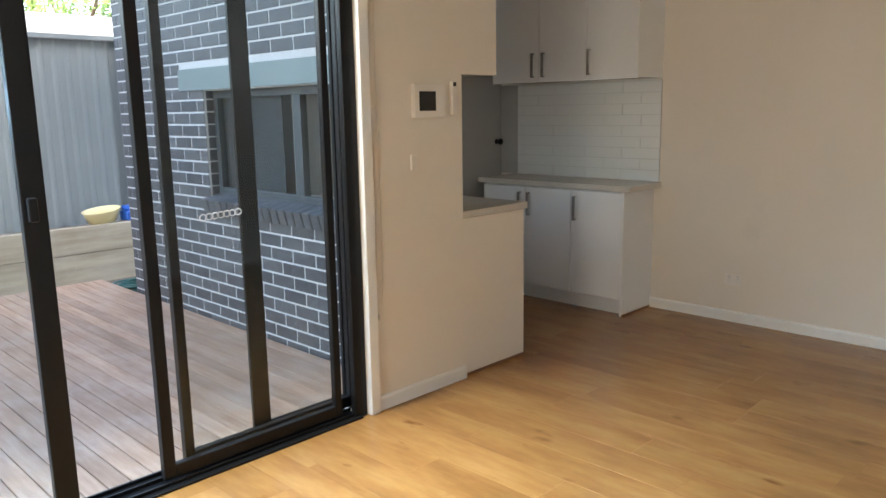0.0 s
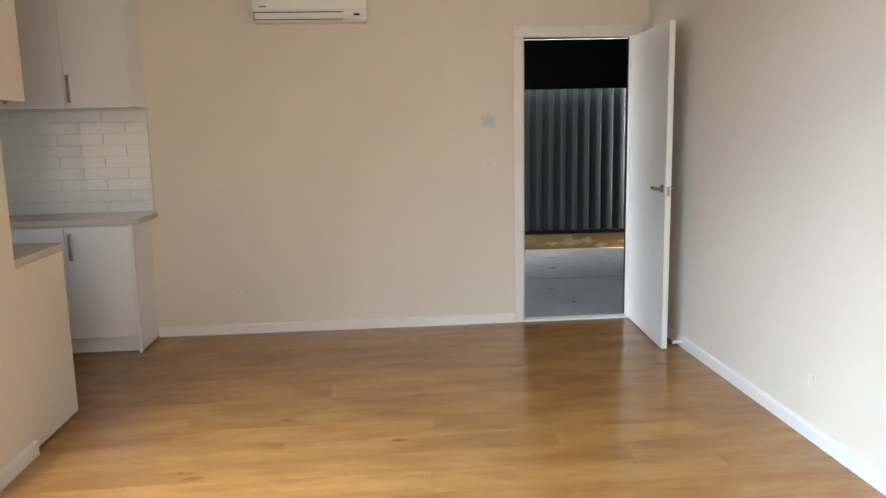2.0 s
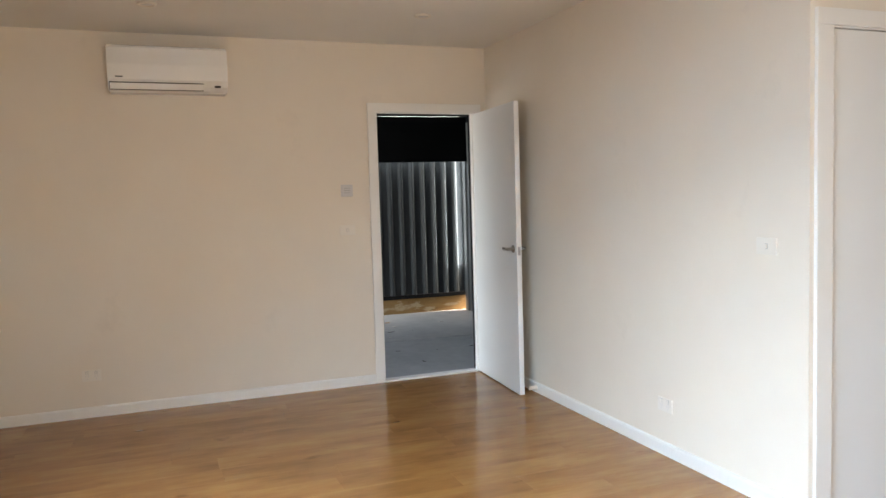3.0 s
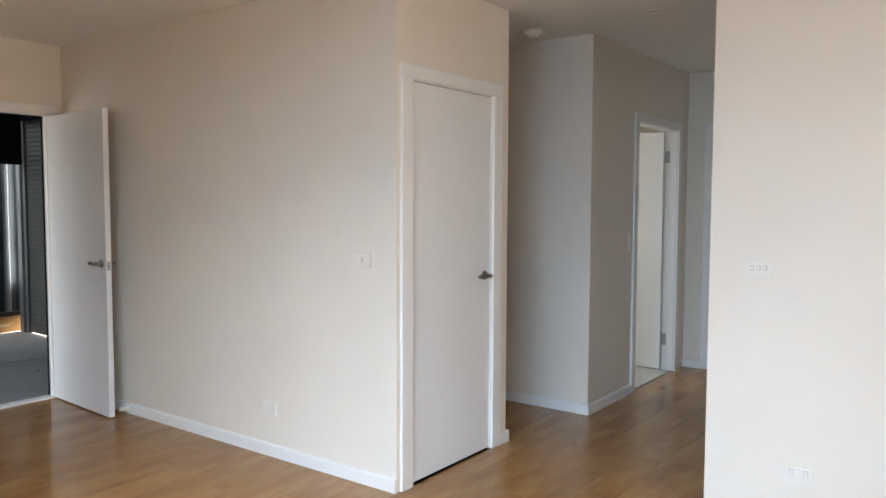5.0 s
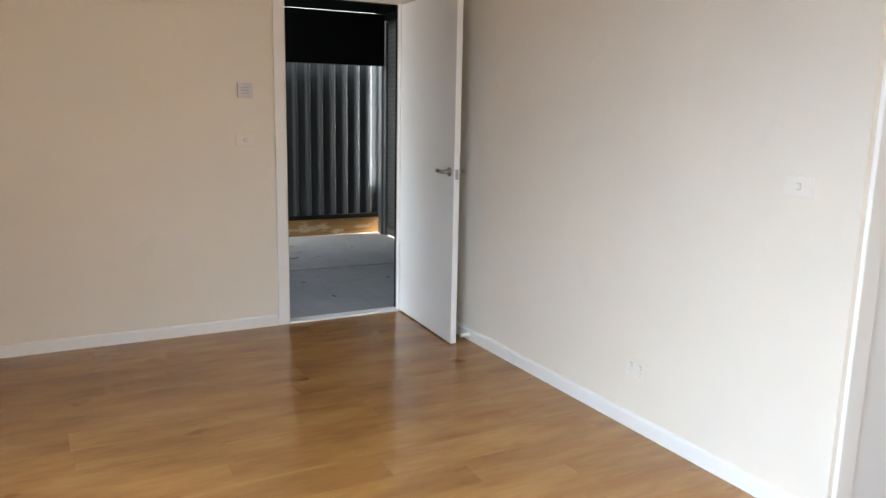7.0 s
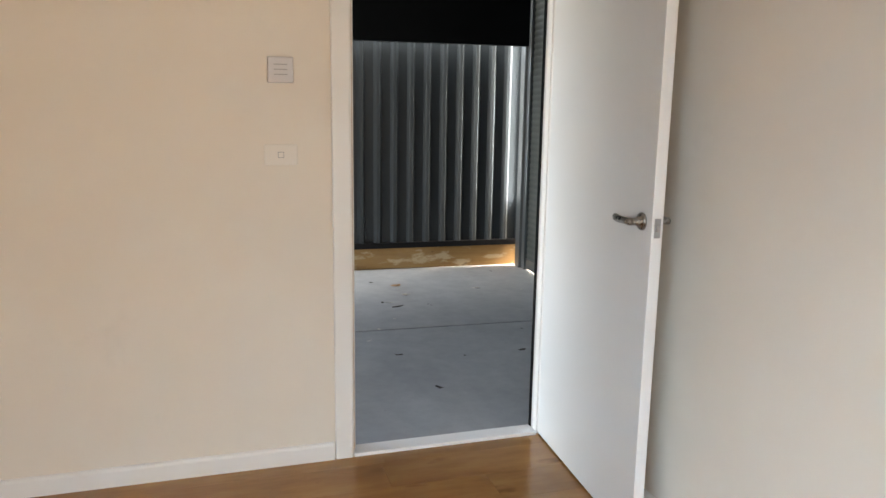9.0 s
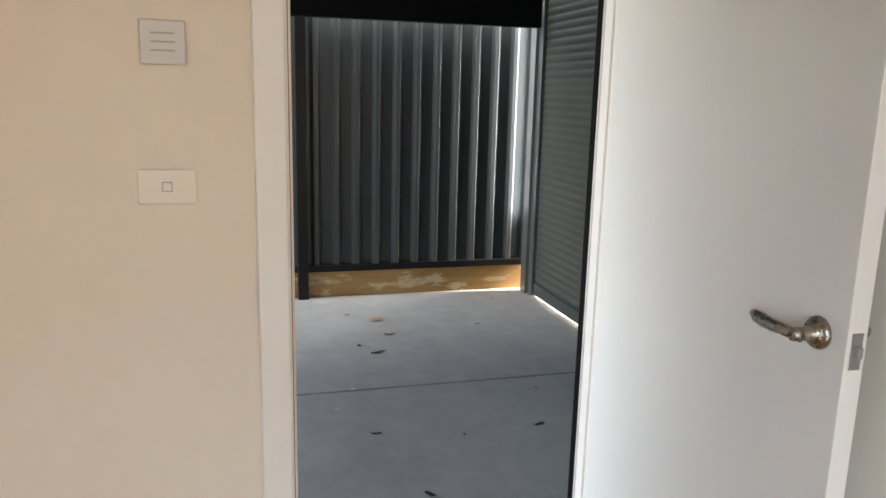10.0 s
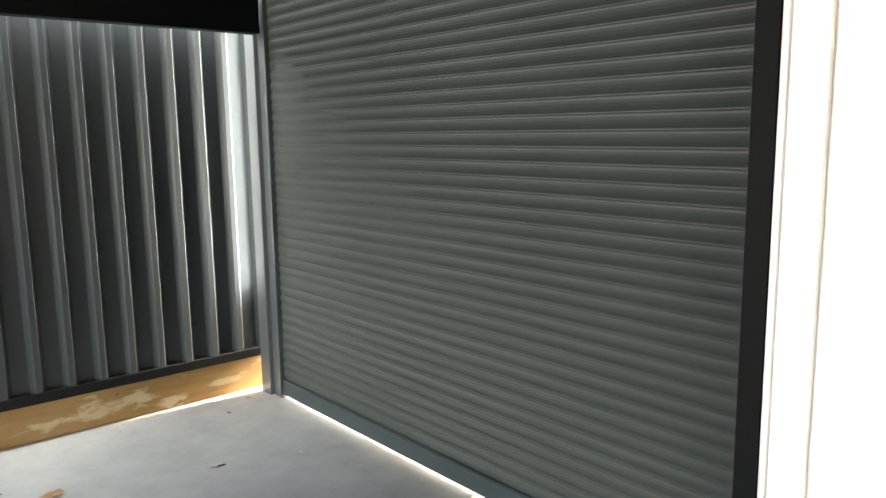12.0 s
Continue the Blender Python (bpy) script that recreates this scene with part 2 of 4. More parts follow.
CONCRETE = stone("garage_concrete", (0.32, 0.32, 0.32), (0.40, 0.40, 0.395), 9, 0.5, 0.12)
BENCH = stone("speckled_benchtop", (0.52, 0.48, 0.42), (0.66, 0.62, 0.56), 90, 0.25, 0.1)
SOIL = stone("damp_soil", (0.10, 0.075, 0.055), (0.22, 0.17, 0.13), 12, 0.95, 0.3)
FLOORTILE = stone("pale_floor_tile", (0.55, 0.55, 0.52), (0.66, 0.66, 0.63), 12, 0.3)


def glassmat():
    m, t, b = shader("window_glass", 0.02, 0, 0.5)
    b.inputs["Transmission Weight"].default_value = 1.0
    b.inputs["IOR"].default_value = 1.27
    b.inputs["Base Color"].default_value = (0.93, 0.96, 0.96, 1)
    return m


GLASS = glassmat()


def leafmat():
    m, t, b = shader("tree_leaf", 0.55)
    info = coords(t, world_space=True)
    t.links.new(ramp(t, noisy(t, info, 3, 4), (0.3, (0.05, 0.11, 0.025)), (0.7, (0.13, 0.22, 0.05))), b.inputs["Base Color"])
    return m


LEAF = leafmat()
BARK = timber("tree_bark", (0.06, 0.045, 0.035), (0.16, 0.12, 0.09), "z", 0.9, 12, 0.2)


# ---------------------------------------------------------------- mesh helpers
I4 = Matrix.Identity(4)


def world_of(o):
    m = o.matrix_basis
    return m if o.parent is None else world_of(o.parent) @ o.matrix_parent_inverse @ m


def attach(o, parent):
    if parent is not None:
        o.parent = parent
        o.matrix_parent_inverse = world_of(parent).inverted()
    return o


def empty(name, place=(0, 0, 0), m=I4):
    o = new(name)
    o.empty_display_size = 0.05
    o.matrix_basis = m @ Matrix.Translation(place)
    return o


def finish(name, bm, mat, parent=None, m=I4, smooth=False):
    bmesh.ops.recalc_face_normals(bm, faces=bm.faces)
    me = bpy.data.meshes.new(name)
    bm.to_mesh(me)
    bm.free()
    for x in mat if isinstance(mat, (list, tuple)) else (mat,):
        me.materials.append(x)
    if smooth:
        for p in me.polygons:
            p.use_smooth = True
    o = new(name, me)
    o.matrix_basis = m
    return attach(o, parent)


def add_box(bm, x0, x1, y0, y1, z0, z1, bevel=0.0, seg=2):
    r = bmesh.ops.create_cube(bm, size=1)["verts"]
    for v in r:
        v.co = Vector(((x0 + x1) / 2 + v.co.x * (x1 - x0), (y0 + y1) / 2 + v.co.y * (y1 - y0), (z0 + z1) / 2 + v.co.z * (z1 - z0)))
    if bevel:
        edges = list({e for v in r for e in v.link_edges})
        bmesh.ops.bevel(bm, geom=edges, offset=bevel, segments=seg, affect="EDGES", profile=0.5)


def boxes(name, mat, dims, parent=None, bevel=0.0, m=I4):
    """One mesh of one or more boxes (x0, x1, y0, y1, z0, z1), its origin at the base of the whole."""
    c = Vector(((min(d[0] for d in dims) + max(d[1] for d in dims)) / 2, (min(d[2] for d in dims) + max(d[3] for d in dims)) / 2, min(d[4] for d in dims)))
    bm = bmesh.new()
    for d in dims:
        add_box(bm, d[0] - c.x, d[1] - c.x, d[2] - c.y, d[3] - c.y, d[4] - c.z, d[5] - c.z, bevel)
    return finish(name, bm, mat, parent, m @ Matrix.Translation(c))


def box(name, mat, x0, x1, y0, y1, z0, z1, parent=None, bevel=0.0, m=I4):
    return boxes(name, mat, [(x0, x1, y0, y1, z0, z1)], parent, bevel, m)


def lathe(name, mat, profile, m, parent=None, steps=20):
    """A turned shape: profile of (radius, height) about z."""
    bm = bmesh.new()
    vs = [bm.verts.new((r, 0, z)) for r, z in profile]
    es = [bm.edges.new((a, b)) for a, b in zip(vs, vs[1:])]
    bmesh.ops.spin(bm, geom=vs + es, cent=(0, 0, 0), axis=(0, 0, 1), angle=2 * math.pi, steps=steps, use_merge=True)
    bmesh.ops.remove_doubles(bm, verts=bm.verts, dist=1e-5)
    return finish(name, bm, mat, parent, m, True)


def tube(name, mat, points, radius, parent=None, m=I4, taper=None):
    cu = bpy.data.curves.new(name, "CURVE")
    cu.dimensions = "3D"
    cu.bevel_depth, cu.bevel_resolution, cu.use_fill_caps = radius, 3, True
    s = cu.splines.new("POLY")
    s.points.add(len(points) - 1)
    for i, (p, q) in enumerate(zip(s.points, points)):
        p.co = (*q, 1)
        p.radius = taper[i] if taper else 1.0
    cu.materials.append(mat)
    tmp = bpy.data.objects.new(name, cu)
    me = bpy.data.meshes.new_from_object(tmp)
    bpy.data.objects.remove(tmp)
    bpy.data.curves.remove(cu)
    for p in me.polygons:
        p.use_smooth = True
    o = new(name, me)
    o.matrix_basis = m
    return attach(o, parent)


def structure(o, label, category):
    return tagged(o, label, category, kind="structure")


# ---------------------------------------------------------------- the plan
BACK, SLIDE, RIGHT = 5.06, 3.30, -0.235     # wall faces of the living room
CUP, CUPEND = 1.885, -1.258                 # cupboard wall and its corner
HALLX, HALLY = 1.735, -2.080                # hall corner
NEAR, NEARX = -0.86, 0.572                  # wall beside the hall
TOP = 2.56
DOOR0, DOOR1, DOORH = -0.115, 0.660, 2.048  # clear garage doorway
WX, KEND = -3.2, 5.75                       # far wall of the room, end of the kitchen

w = boxes("wall_back", WALL, [(BACK, BACK + 0.07, DOOR1 + 0.02, KEND + 0.1, 0, TOP), (BACK, BACK + 0.07, RIGHT - 0.1, DOOR0 - 0.02, 0, TOP),
                              (BACK, BACK + 0.07, DOOR0 - 0.02, DOOR1 + 0.02, DOORH + 0.02, TOP)])
structure(w, "cream painted plaster wall with a doorway", "wall")
OUT = BACK + 0.082
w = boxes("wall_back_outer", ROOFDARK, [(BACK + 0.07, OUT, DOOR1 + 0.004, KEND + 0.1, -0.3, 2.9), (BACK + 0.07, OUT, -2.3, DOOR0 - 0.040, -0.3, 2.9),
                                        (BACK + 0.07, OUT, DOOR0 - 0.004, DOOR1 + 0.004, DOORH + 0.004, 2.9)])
structure(w, "cladding on the garage side of the wall, blackened as shade", "wall")
w = box("wall_right", WALL, CUP + 0.1, BACK, RIGHT - 0.1, RIGHT, 0, TOP)
structure(w, "cream painted plaster wall in soft daylight", "wall")
CD0, CD1 = -1.080, -0.352                   # cupboard doorway
w = boxes("wall_cupboard", WALL, [(CUP, CUP + 0.1, CD1 + 0.02, RIGHT, 0, TOP), (CUP, CUP + 0.1, CUPEND, CD0 - 0.02, 0, TOP), (CUP, CUP + 0.1, CD0 - 0.02, CD1 + 0.02, 2.07, TOP)])
structure(w, "short plaster wall holding a cupboard door", "wall")
w = boxes("wall_cupboard_return", WALL, [(CUP + 0.1, 3.6, CUPEND, CUPEND + 0.1, 0, TOP), (3.6, 3.7, HALLY - 0.1, CUPEND + 0.1, 0, TOP)])
structure(w, "plaster walls closing the side passage", "wall")
w = box("wall_passage", WALL, HALLX, 3.6, HALLY - 0.1, HALLY, 0, TOP)
structure(w, "shaded plaster wall facing the living room", "wall")
HD0, HD1 = -3.74, -2.875
w = boxes("wall_hall", WALL, [(HALLX, HALLX + 0.1, HD1 + 0.02, HALLY - 0.1, 0, TOP), (HALLX, HALLX + 0.1, -4.0, HD0 - 0.02, 0, TOP), (HALLX, HALLX + 0.1, HD0 - 0.02, HD1 + 0.02, 2.07, TOP)])
structure(w, "hall plaster wall with an open doorway", "wall")
w = box("wall_hall_end", WALL, NEARX - 0.1, HALLX + 0.1, -4.1, -4.0, 0, TOP)
structure(w, "plaster wall at the end of the hall", "wall")
w = boxes("wall_near", WALL, [(WX, NEARX, NEAR - 0.1, NEAR, 0, TOP), (NEARX - 0.1, NEARX, -4.0, NEAR - 0.1, 0, TOP)])
structure(w, "plaster wall beside the hall opening", "wall")
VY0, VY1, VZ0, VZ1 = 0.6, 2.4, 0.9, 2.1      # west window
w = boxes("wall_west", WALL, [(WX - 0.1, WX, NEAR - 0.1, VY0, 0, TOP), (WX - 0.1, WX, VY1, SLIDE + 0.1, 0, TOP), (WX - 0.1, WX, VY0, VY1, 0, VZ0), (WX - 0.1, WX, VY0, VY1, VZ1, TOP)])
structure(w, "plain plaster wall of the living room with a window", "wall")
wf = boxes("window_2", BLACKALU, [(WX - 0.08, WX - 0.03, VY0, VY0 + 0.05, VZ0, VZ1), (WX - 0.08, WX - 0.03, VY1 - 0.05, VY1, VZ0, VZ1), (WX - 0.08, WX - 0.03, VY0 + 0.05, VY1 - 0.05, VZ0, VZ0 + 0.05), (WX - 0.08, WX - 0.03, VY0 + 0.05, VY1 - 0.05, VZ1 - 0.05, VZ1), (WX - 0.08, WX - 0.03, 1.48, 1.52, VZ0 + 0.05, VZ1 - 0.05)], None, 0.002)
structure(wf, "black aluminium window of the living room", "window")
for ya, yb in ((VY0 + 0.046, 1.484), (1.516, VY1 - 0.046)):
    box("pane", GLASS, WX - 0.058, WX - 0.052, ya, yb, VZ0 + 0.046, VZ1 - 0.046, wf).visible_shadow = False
SX0, SX1, SH = -1.05, 2.405, 2.12            # sliding door opening
KW = 3.085                                  # kitchen window wall, inner face
w = boxes("wall_slider", WALL, [(WX, SX0, SLIDE, SLIDE + 0.1, 0, TOP), (SX1, KW, SLIDE, SLIDE + 0.1, 0, TOP), (SX0, SX1, SLIDE, SLIDE + 0.1, SH, TOP)])
structure(w, "plaster wall with a wide sliding door opening", "wall")
WY0, WY1, WZ0, WZ1 = 3.72, 5.56, 0.86, 1.58
BX = 2.885
w = boxes("wall_kitchen_window", WALL, [(KW - 0.08, KW, SLIDE + 0.1, WY0, 0, TOP), (KW - 0.08, KW, WY1, KEND, 0, TOP), (KW - 0.08, KW, WY0, WY1, 0, WZ0), (KW - 0.08, KW, WY0, WY1, WZ1, TOP)])
structure(w, "kitchen plaster wall with a window", "wall")
w = box("wall_kitchen_outer", WALL, KW - 0.08, BACK, KEND, KEND + 0.1, 0, TOP)
structure(w, "plain wall closing the house end", "wall")
KP = 4.70
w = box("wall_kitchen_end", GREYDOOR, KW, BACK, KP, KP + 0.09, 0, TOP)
structure(w, "grey wall at the end of the kitchen", "wall")
c = boxes("ceiling", CEILING, [(WX, BACK, NEAR, SLIDE, TOP, TOP + 0.08), (KW - 0.08, BACK, SLIDE, KEND, TOP, TOP + 0.08), (NEARX, 3.7, -4.1, NEAR, TOP, TOP + 0.08), (HALLX, 3.7, -6.2, -4.1, TOP, TOP + 0.08)])
structure(c, "flat matt white plaster ceiling", "ceiling")
f = boxes("floor", DARKGAP, [(WX, BACK + 0.02, NEAR, SLIDE, -0.1, -0.013), (KW - 0.08, BACK, SLIDE, KEND, -0.1, -0.013), (NEARX, 3.6, -4.1, NEAR, -0.1, -0.013)])
structure(f, "honey oak laminate floor boards, satin sheen", "floor")

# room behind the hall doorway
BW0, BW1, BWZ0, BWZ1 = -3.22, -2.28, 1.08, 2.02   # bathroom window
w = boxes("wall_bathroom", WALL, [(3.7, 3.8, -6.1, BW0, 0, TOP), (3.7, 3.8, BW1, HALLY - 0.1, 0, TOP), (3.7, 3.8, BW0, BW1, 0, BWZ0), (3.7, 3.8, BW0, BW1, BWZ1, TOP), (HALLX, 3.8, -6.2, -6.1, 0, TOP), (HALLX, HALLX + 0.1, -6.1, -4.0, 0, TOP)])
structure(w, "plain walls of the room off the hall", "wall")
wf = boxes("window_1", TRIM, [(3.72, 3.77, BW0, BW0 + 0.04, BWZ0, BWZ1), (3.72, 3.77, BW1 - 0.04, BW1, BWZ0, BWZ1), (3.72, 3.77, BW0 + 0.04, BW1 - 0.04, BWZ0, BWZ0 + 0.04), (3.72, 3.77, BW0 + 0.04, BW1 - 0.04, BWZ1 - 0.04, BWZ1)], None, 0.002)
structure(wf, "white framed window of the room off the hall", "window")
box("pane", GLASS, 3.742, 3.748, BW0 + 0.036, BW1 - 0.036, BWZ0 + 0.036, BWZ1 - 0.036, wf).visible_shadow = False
f = box("floor_bathroom", FLOORTILE, HALLX + 0.02, 3.7, -6.1, HALLY - 0.1, -0.1, 0.003)
structure(f, "pale grey tiled floor off the hall", "floor")


# skirting: a board with a rounded top edge, run by run
def skirting(x0, y0, x1, y1, nx, ny):
    L = math.hypot(x1 - x0, y1 - y0)
    dx, dy = (x1 - x0) / L, (y1 - y0) / L
    prof = [(0, 0), (0.016, 0), (0.016, 0.058), (0.013, 0.066), (0.007, 0.070), (0, 0.070)]
    bm = bmesh.new()
    a = [bm.verts.new((x0 + nx * p, y0 + ny * p, z)) for p, z in prof]
    b = [bm.verts.new((x1 + nx * p, y1 + ny * p, z)) for p, z in prof]
    n = len(prof)
    for i in range(n):
        bm.faces.new((a[i], a[(i + 1) % n], b[(i + 1) % n], b[i]))
    bm.faces.new(a), bm.faces.new(b)
    o = finish("baseboard", bm, TRIM)
    return structure(o, "white gloss skirting board along the wall foot", "baseboard")


skirting(BACK, DOOR1 + 0.078, BACK, 3.31, -1, 0)
skirting(CUP + 0.0, RIGHT, BACK, RIGHT, 0, 1)
skirting(CUP, CUPEND - 0.016, CUP, CD0 - 0.097, -1, 0)
skirting(CUP, CUPEND, 3.6, CUPEND, 0, -1)
skirting(HALLX - 0.016, HALLY, 3.6, HALLY, 0, 1)
skirting(HALLX, HALLY, HALLX, HD1 + 0.075, -1, 0)
skirting(SX1 + 0.058, SLIDE, KW, SLIDE, 0, -1)
skirting(NEARX, -4.0, HALLX, -4.0, 0, 1)
skirting(WX, NEAR, NEARX, NEAR, 0, 1)


# ---------------------------------------------------------------- doors
def door_frame(name, plane, face, y0, y1, h, depth, label, aw=0.068, at=0.017, ah=0.068):
    """Lining and architraves of a doorway in a wall whose plane is x = plane; face -1: architrave on the low side."""
    e = empty(name, (plane, (y0 + y1) / 2, 0))
    structure(e, label, "door frame")
    d = depth
    boxes("lining", TRIM, [(plane - 0.001, plane + d, y0 - 0.019, y0, 0, h), (plane - 0.001, plane + d, y1, y1 + 0.019, 0, h), (plane - 0.001, plane + d, y0 - 0.019, y1 + 0.019, h, h + 0.019)], e, 0.0015)
    boxes("stop", TRIM, [(plane + 0.022, plane + 0.0395, y1 - 0.010, y1, 0, h)], e, 0.001)
    x0, x1 = plane - at, plane
    r = 0.006
    boxes("architrave", TRIM, [(x0, x1, y0 - r - aw, y0 - r, 0, h + r), (x0, x1, y1 + r, y1 + r + aw, 0, h + r), (x0, x1, y0 - r - aw, y1 + r + aw, h + r, h + r + ah)], e, 0.004)
    return e


def lever(parent, x, y, z, nx, ny, dx, dy):
    """Lever handle: rose on a face with outward normal n, lever running along d."""
    rot = Matrix(((dx, 0, nx, x), (dy, 0, ny, y), (0, 1, 0, z), (0, 0, 0, 1)))
    if rot.to_3x3().determinant() < 0:
        rot = Matrix(((dx, 0, nx, x), (dy, 0, ny, y), (0, -1, 0, z), (0, 0, 0, 1)))
    h = lathe("handle", NICKEL, [(0, 0), (0.027, 0), (0.027, 0.005), (0.024, 0.009), (0.013, 0.012), (0.011, 0.030), (0.011, 0.050), (0.0, 0.052)], rot, parent)
    bm = bmesh.new()
    rings = []
    for s, c, wd, th in ((-0.012, 0.044, 0.010, 0.008), (0.02, 0.046, 0.0105, 0.0075), (0.05, 0.047, 0.0115, 0.006), (0.08, 0.045, 0.013, 0.005), (0.105, 0.041, 0.011, 0.004), (0.118, 0.038, 0.004, 0.003)):
        rings.append([bm.verts.new((s, wd * math.cos(a) , c + th * math.sin(a))) for a in [k * math.pi / 5 for k in range(10)]])
    for a, b in zip(rings, rings[1:]):
        for i in range(10):
            bm.faces.new((a[i], a[(i + 1) % 10], b[(i + 1) % 10], b[i]))
    bm.faces.new(rings[0]), bm.faces.new(rings[-1])
    finish("lever", bm, NICKEL, h, rot, True)
    return h


door_frame("door_frame_garage", BACK, -1, DOOR0, DOOR1, DOORH, 0.040, "white painted timber frame of the garage doorway")

s_ = boxes("door_seal", DARKGAP, [(BACK + 0.040, BACK + 0.062, DOOR0 - 0.019, DOOR0 + 0.006, 0, DOORH), (BACK + 0.040, BACK + 0.069, DOOR1 - 0.004, DOOR1 + 0.015, 0, DOORH), (BACK + 0.040, BACK + 0.069, DOOR0, DOOR1, DOORH - 0.004, DOORH + 0.015)])
structure(s_, "black seal round the garage doorway", "door seal")
s_ = boxes("trim_strip", GREYPLASTIC, [(BACK + 0.0325, BACK + 0.0395, DOOR0 - 0.001, DOOR0 + 0.0035, 0.015, DOORH)], None, 0.001)
structure(s_, "grey weather strip along the door lining", "trim")
s_ = boxes("trim_seal", ORANGESEAL, [(BACK + 0.012, BACK + 0.018, DOOR1 - 0.0035, DOOR1 + 0.001, 0.02, DOORH)], None, 0.001)
structure(s_, "raw orange timber edge in the door lining", "trim")

# garage door leaf, standing open a little short of a right angle
g = empty("door_garage", (BACK - 0.42, -0.11, 0))
structure(g, "white flush timber door standing wide open", "door")
LFX, LFY, LHX, LHY = 4.222, -0.070, 5.046, -0.121      # free and hinge ends of the face towards the doorway
LL = math.hypot(LHX - LFX, LHY - LFY)
ux, uy = (LHX - LFX) / LL, (LHY - LFY) / LL
LM = Matrix(((ux, -uy, 0, LFX), (uy, ux, 0, LFY), (0, 0, 1, 0), (0, 0, 0, 1)))
box("leaf", DOOR, 0, LL, -0.036, 0, 0.008, 2.045, g, 0.0015, LM)
for side, off in ((1, 0.0), (-1, -0.036)):
    spot = LM @ Vector((0.058, off, 1.030))
    lever(g, spot.x, spot.y, 1.030, -uy * side, ux * side, ux, uy)
box("latch_plate", STEELSTRIP, -0.0015, 0.001, -0.028, -0.008, 0.988, 1.046, g, 0.0005, LM)
box("latch", STEELSTRIP, -0.011, -0.001, -0.023, -0.013, 1.008, 1.026, g, 0.002, LM)
for hz in (0.22, 1.00, 1.78):
    box("hinge", STEELSTRIP, LL - 0.001, LL + 0.004, -0.034, -0.004, hz, hz + 0.1, g, 0.0005, LM)

# door stop on the skirting behind the leaf
s = lathe("door_stop", PLASTIC, [(0, 0), (0.020, 0), (0.020, 0.004), (0.013, 0.008), (0.012, 0.048), (0.014, 0.050), (0.014, 0.058), (0.0, 0.058)], pose(4.262, RIGHT + 0.016, 0.036, -90, 0, 0))
tagged(s, "white plastic door stop fixed to the skirting", "door stop")

# threshold between the two floors
t_ = box("threshold_strip", TRIM, BACK - 0.012, BACK + 0.068, DOOR0, DOOR1, -0.012, 0.014, None, 0.004)
structure(t_, "worn white timber threshold of the doorway", "threshold")

# cupboard door, closed
door_frame("door_frame_cupboard", CUP, -1, CD0, CD1, 2.045, 0.099, "white painted frame of the cupboard door", 0.090)
g = empty("door_cupboard", (CUP + 0.02, (CD0 + CD1) / 2, 0))
structure(g, "white flush cupboard door, closed", "door")
box("leaf", DOOR, CUP + 0.004, CUP + 0.039, CD0 + 0.003, CD1 - 0.003, 0.012, 2.041, g, 0.0015)
lever(g, CUP + 0.004, CD0 + 0.062, 1.028, -1, 0, 0, 1)
box("back_panel", DARKGAP, CUP + 0.066, CUP + 0.098, CD0 + 0.001, CD1 - 0.001, 0.002, 2.044, g)

# hall door, open into the tiled room
door_frame("door_frame_hall", HALLX, -1, HD0, HD1, 2.045, 0.099, "white painted frame of the hall doorway")
g = empty("door_hall", (HALLX + 0.5, HD0 + 0.05, 0))
structure(g, "white flush door standing open off the hall", "door")
box("leaf", DOOR, HALLX + 0.105, HALLX + 0.855, HD0 + 0.002, HD0 + 0.037, 0.012, 2.041, g, 0.0015)
for hz in (0.22, 1.78):
    box("hinge", STEELSTRIP, HALLX + 0.062, HALLX + 0.103, HD0 + 0.0005, HD0 + 0.006, hz, hz + 0.1, g, 0.0005)
# far door at the hall's end
g = empty("door_hall_end", (1.15, -4.0, 0))
structure(g, "white door and frame at the hall's end", "door")
boxes("architrave", TRIM, [(0.72, 0.785, -3.999, -3.983, 0, 2.05), (1.515, 1.58, -3.999, -3.983, 0, 2.05), (0.72, 1.58, -3.999, -3.983, 2.05, 2.115)], g, 0.003)
box("leaf", DOOR, 0.785, 1.515, -3.999, -3.992, 0.01, 2.05, g)


# ---------------------------------------------------------------- sliding door
g = empty("door_sliding", ((SX0 + SX1) / 2, SLIDE + 0.09, 0))
structure(g, "black aluminium sliding glass door to the deck", "sliding door")
boxes("frame", BLACKALU, [(SX1 - 0.072, SX1, SLIDE + 0.004, SLIDE + 0.026, 0.0, SH), (SX1 - 0.046, SX1, SLIDE + 0.026, SLIDE + 0.07, 0.0, SH), (SX1 - 0.012, SX1 + 0.004, SLIDE + 0.07, SLIDE + 0.17, 0.0, SH), (SX0, SX0 + 0.045, SLIDE + 0.01, SLIDE + 0.17, 0.0, SH), (SX0 + 0.045, SX1 - 0.045, SLIDE + 0.01, SLIDE + 0.17, SH - 0.05, SH)], g, 0.003)
boxes("sill", BLACKALU, [(SX0 + 0.045, SX1 - 0.045, SLIDE - 0.018, SLIDE + 0.17, -0.02, 0.010), (SX0 + 0.045, SX1 - 0.045, SLIDE + 0.012, SLIDE + 0.020, 0.010, 0.024),
                         (SX0 + 0.045, SX1 - 0.045, SLIDE + 0.075, SLIDE + 0.083, 0.010, 0.026), (SX0 + 0.045, SX1 - 0.045, SLIDE + 0.13, SLIDE + 0.138, 0.010, 0.025)], g, 0.001)


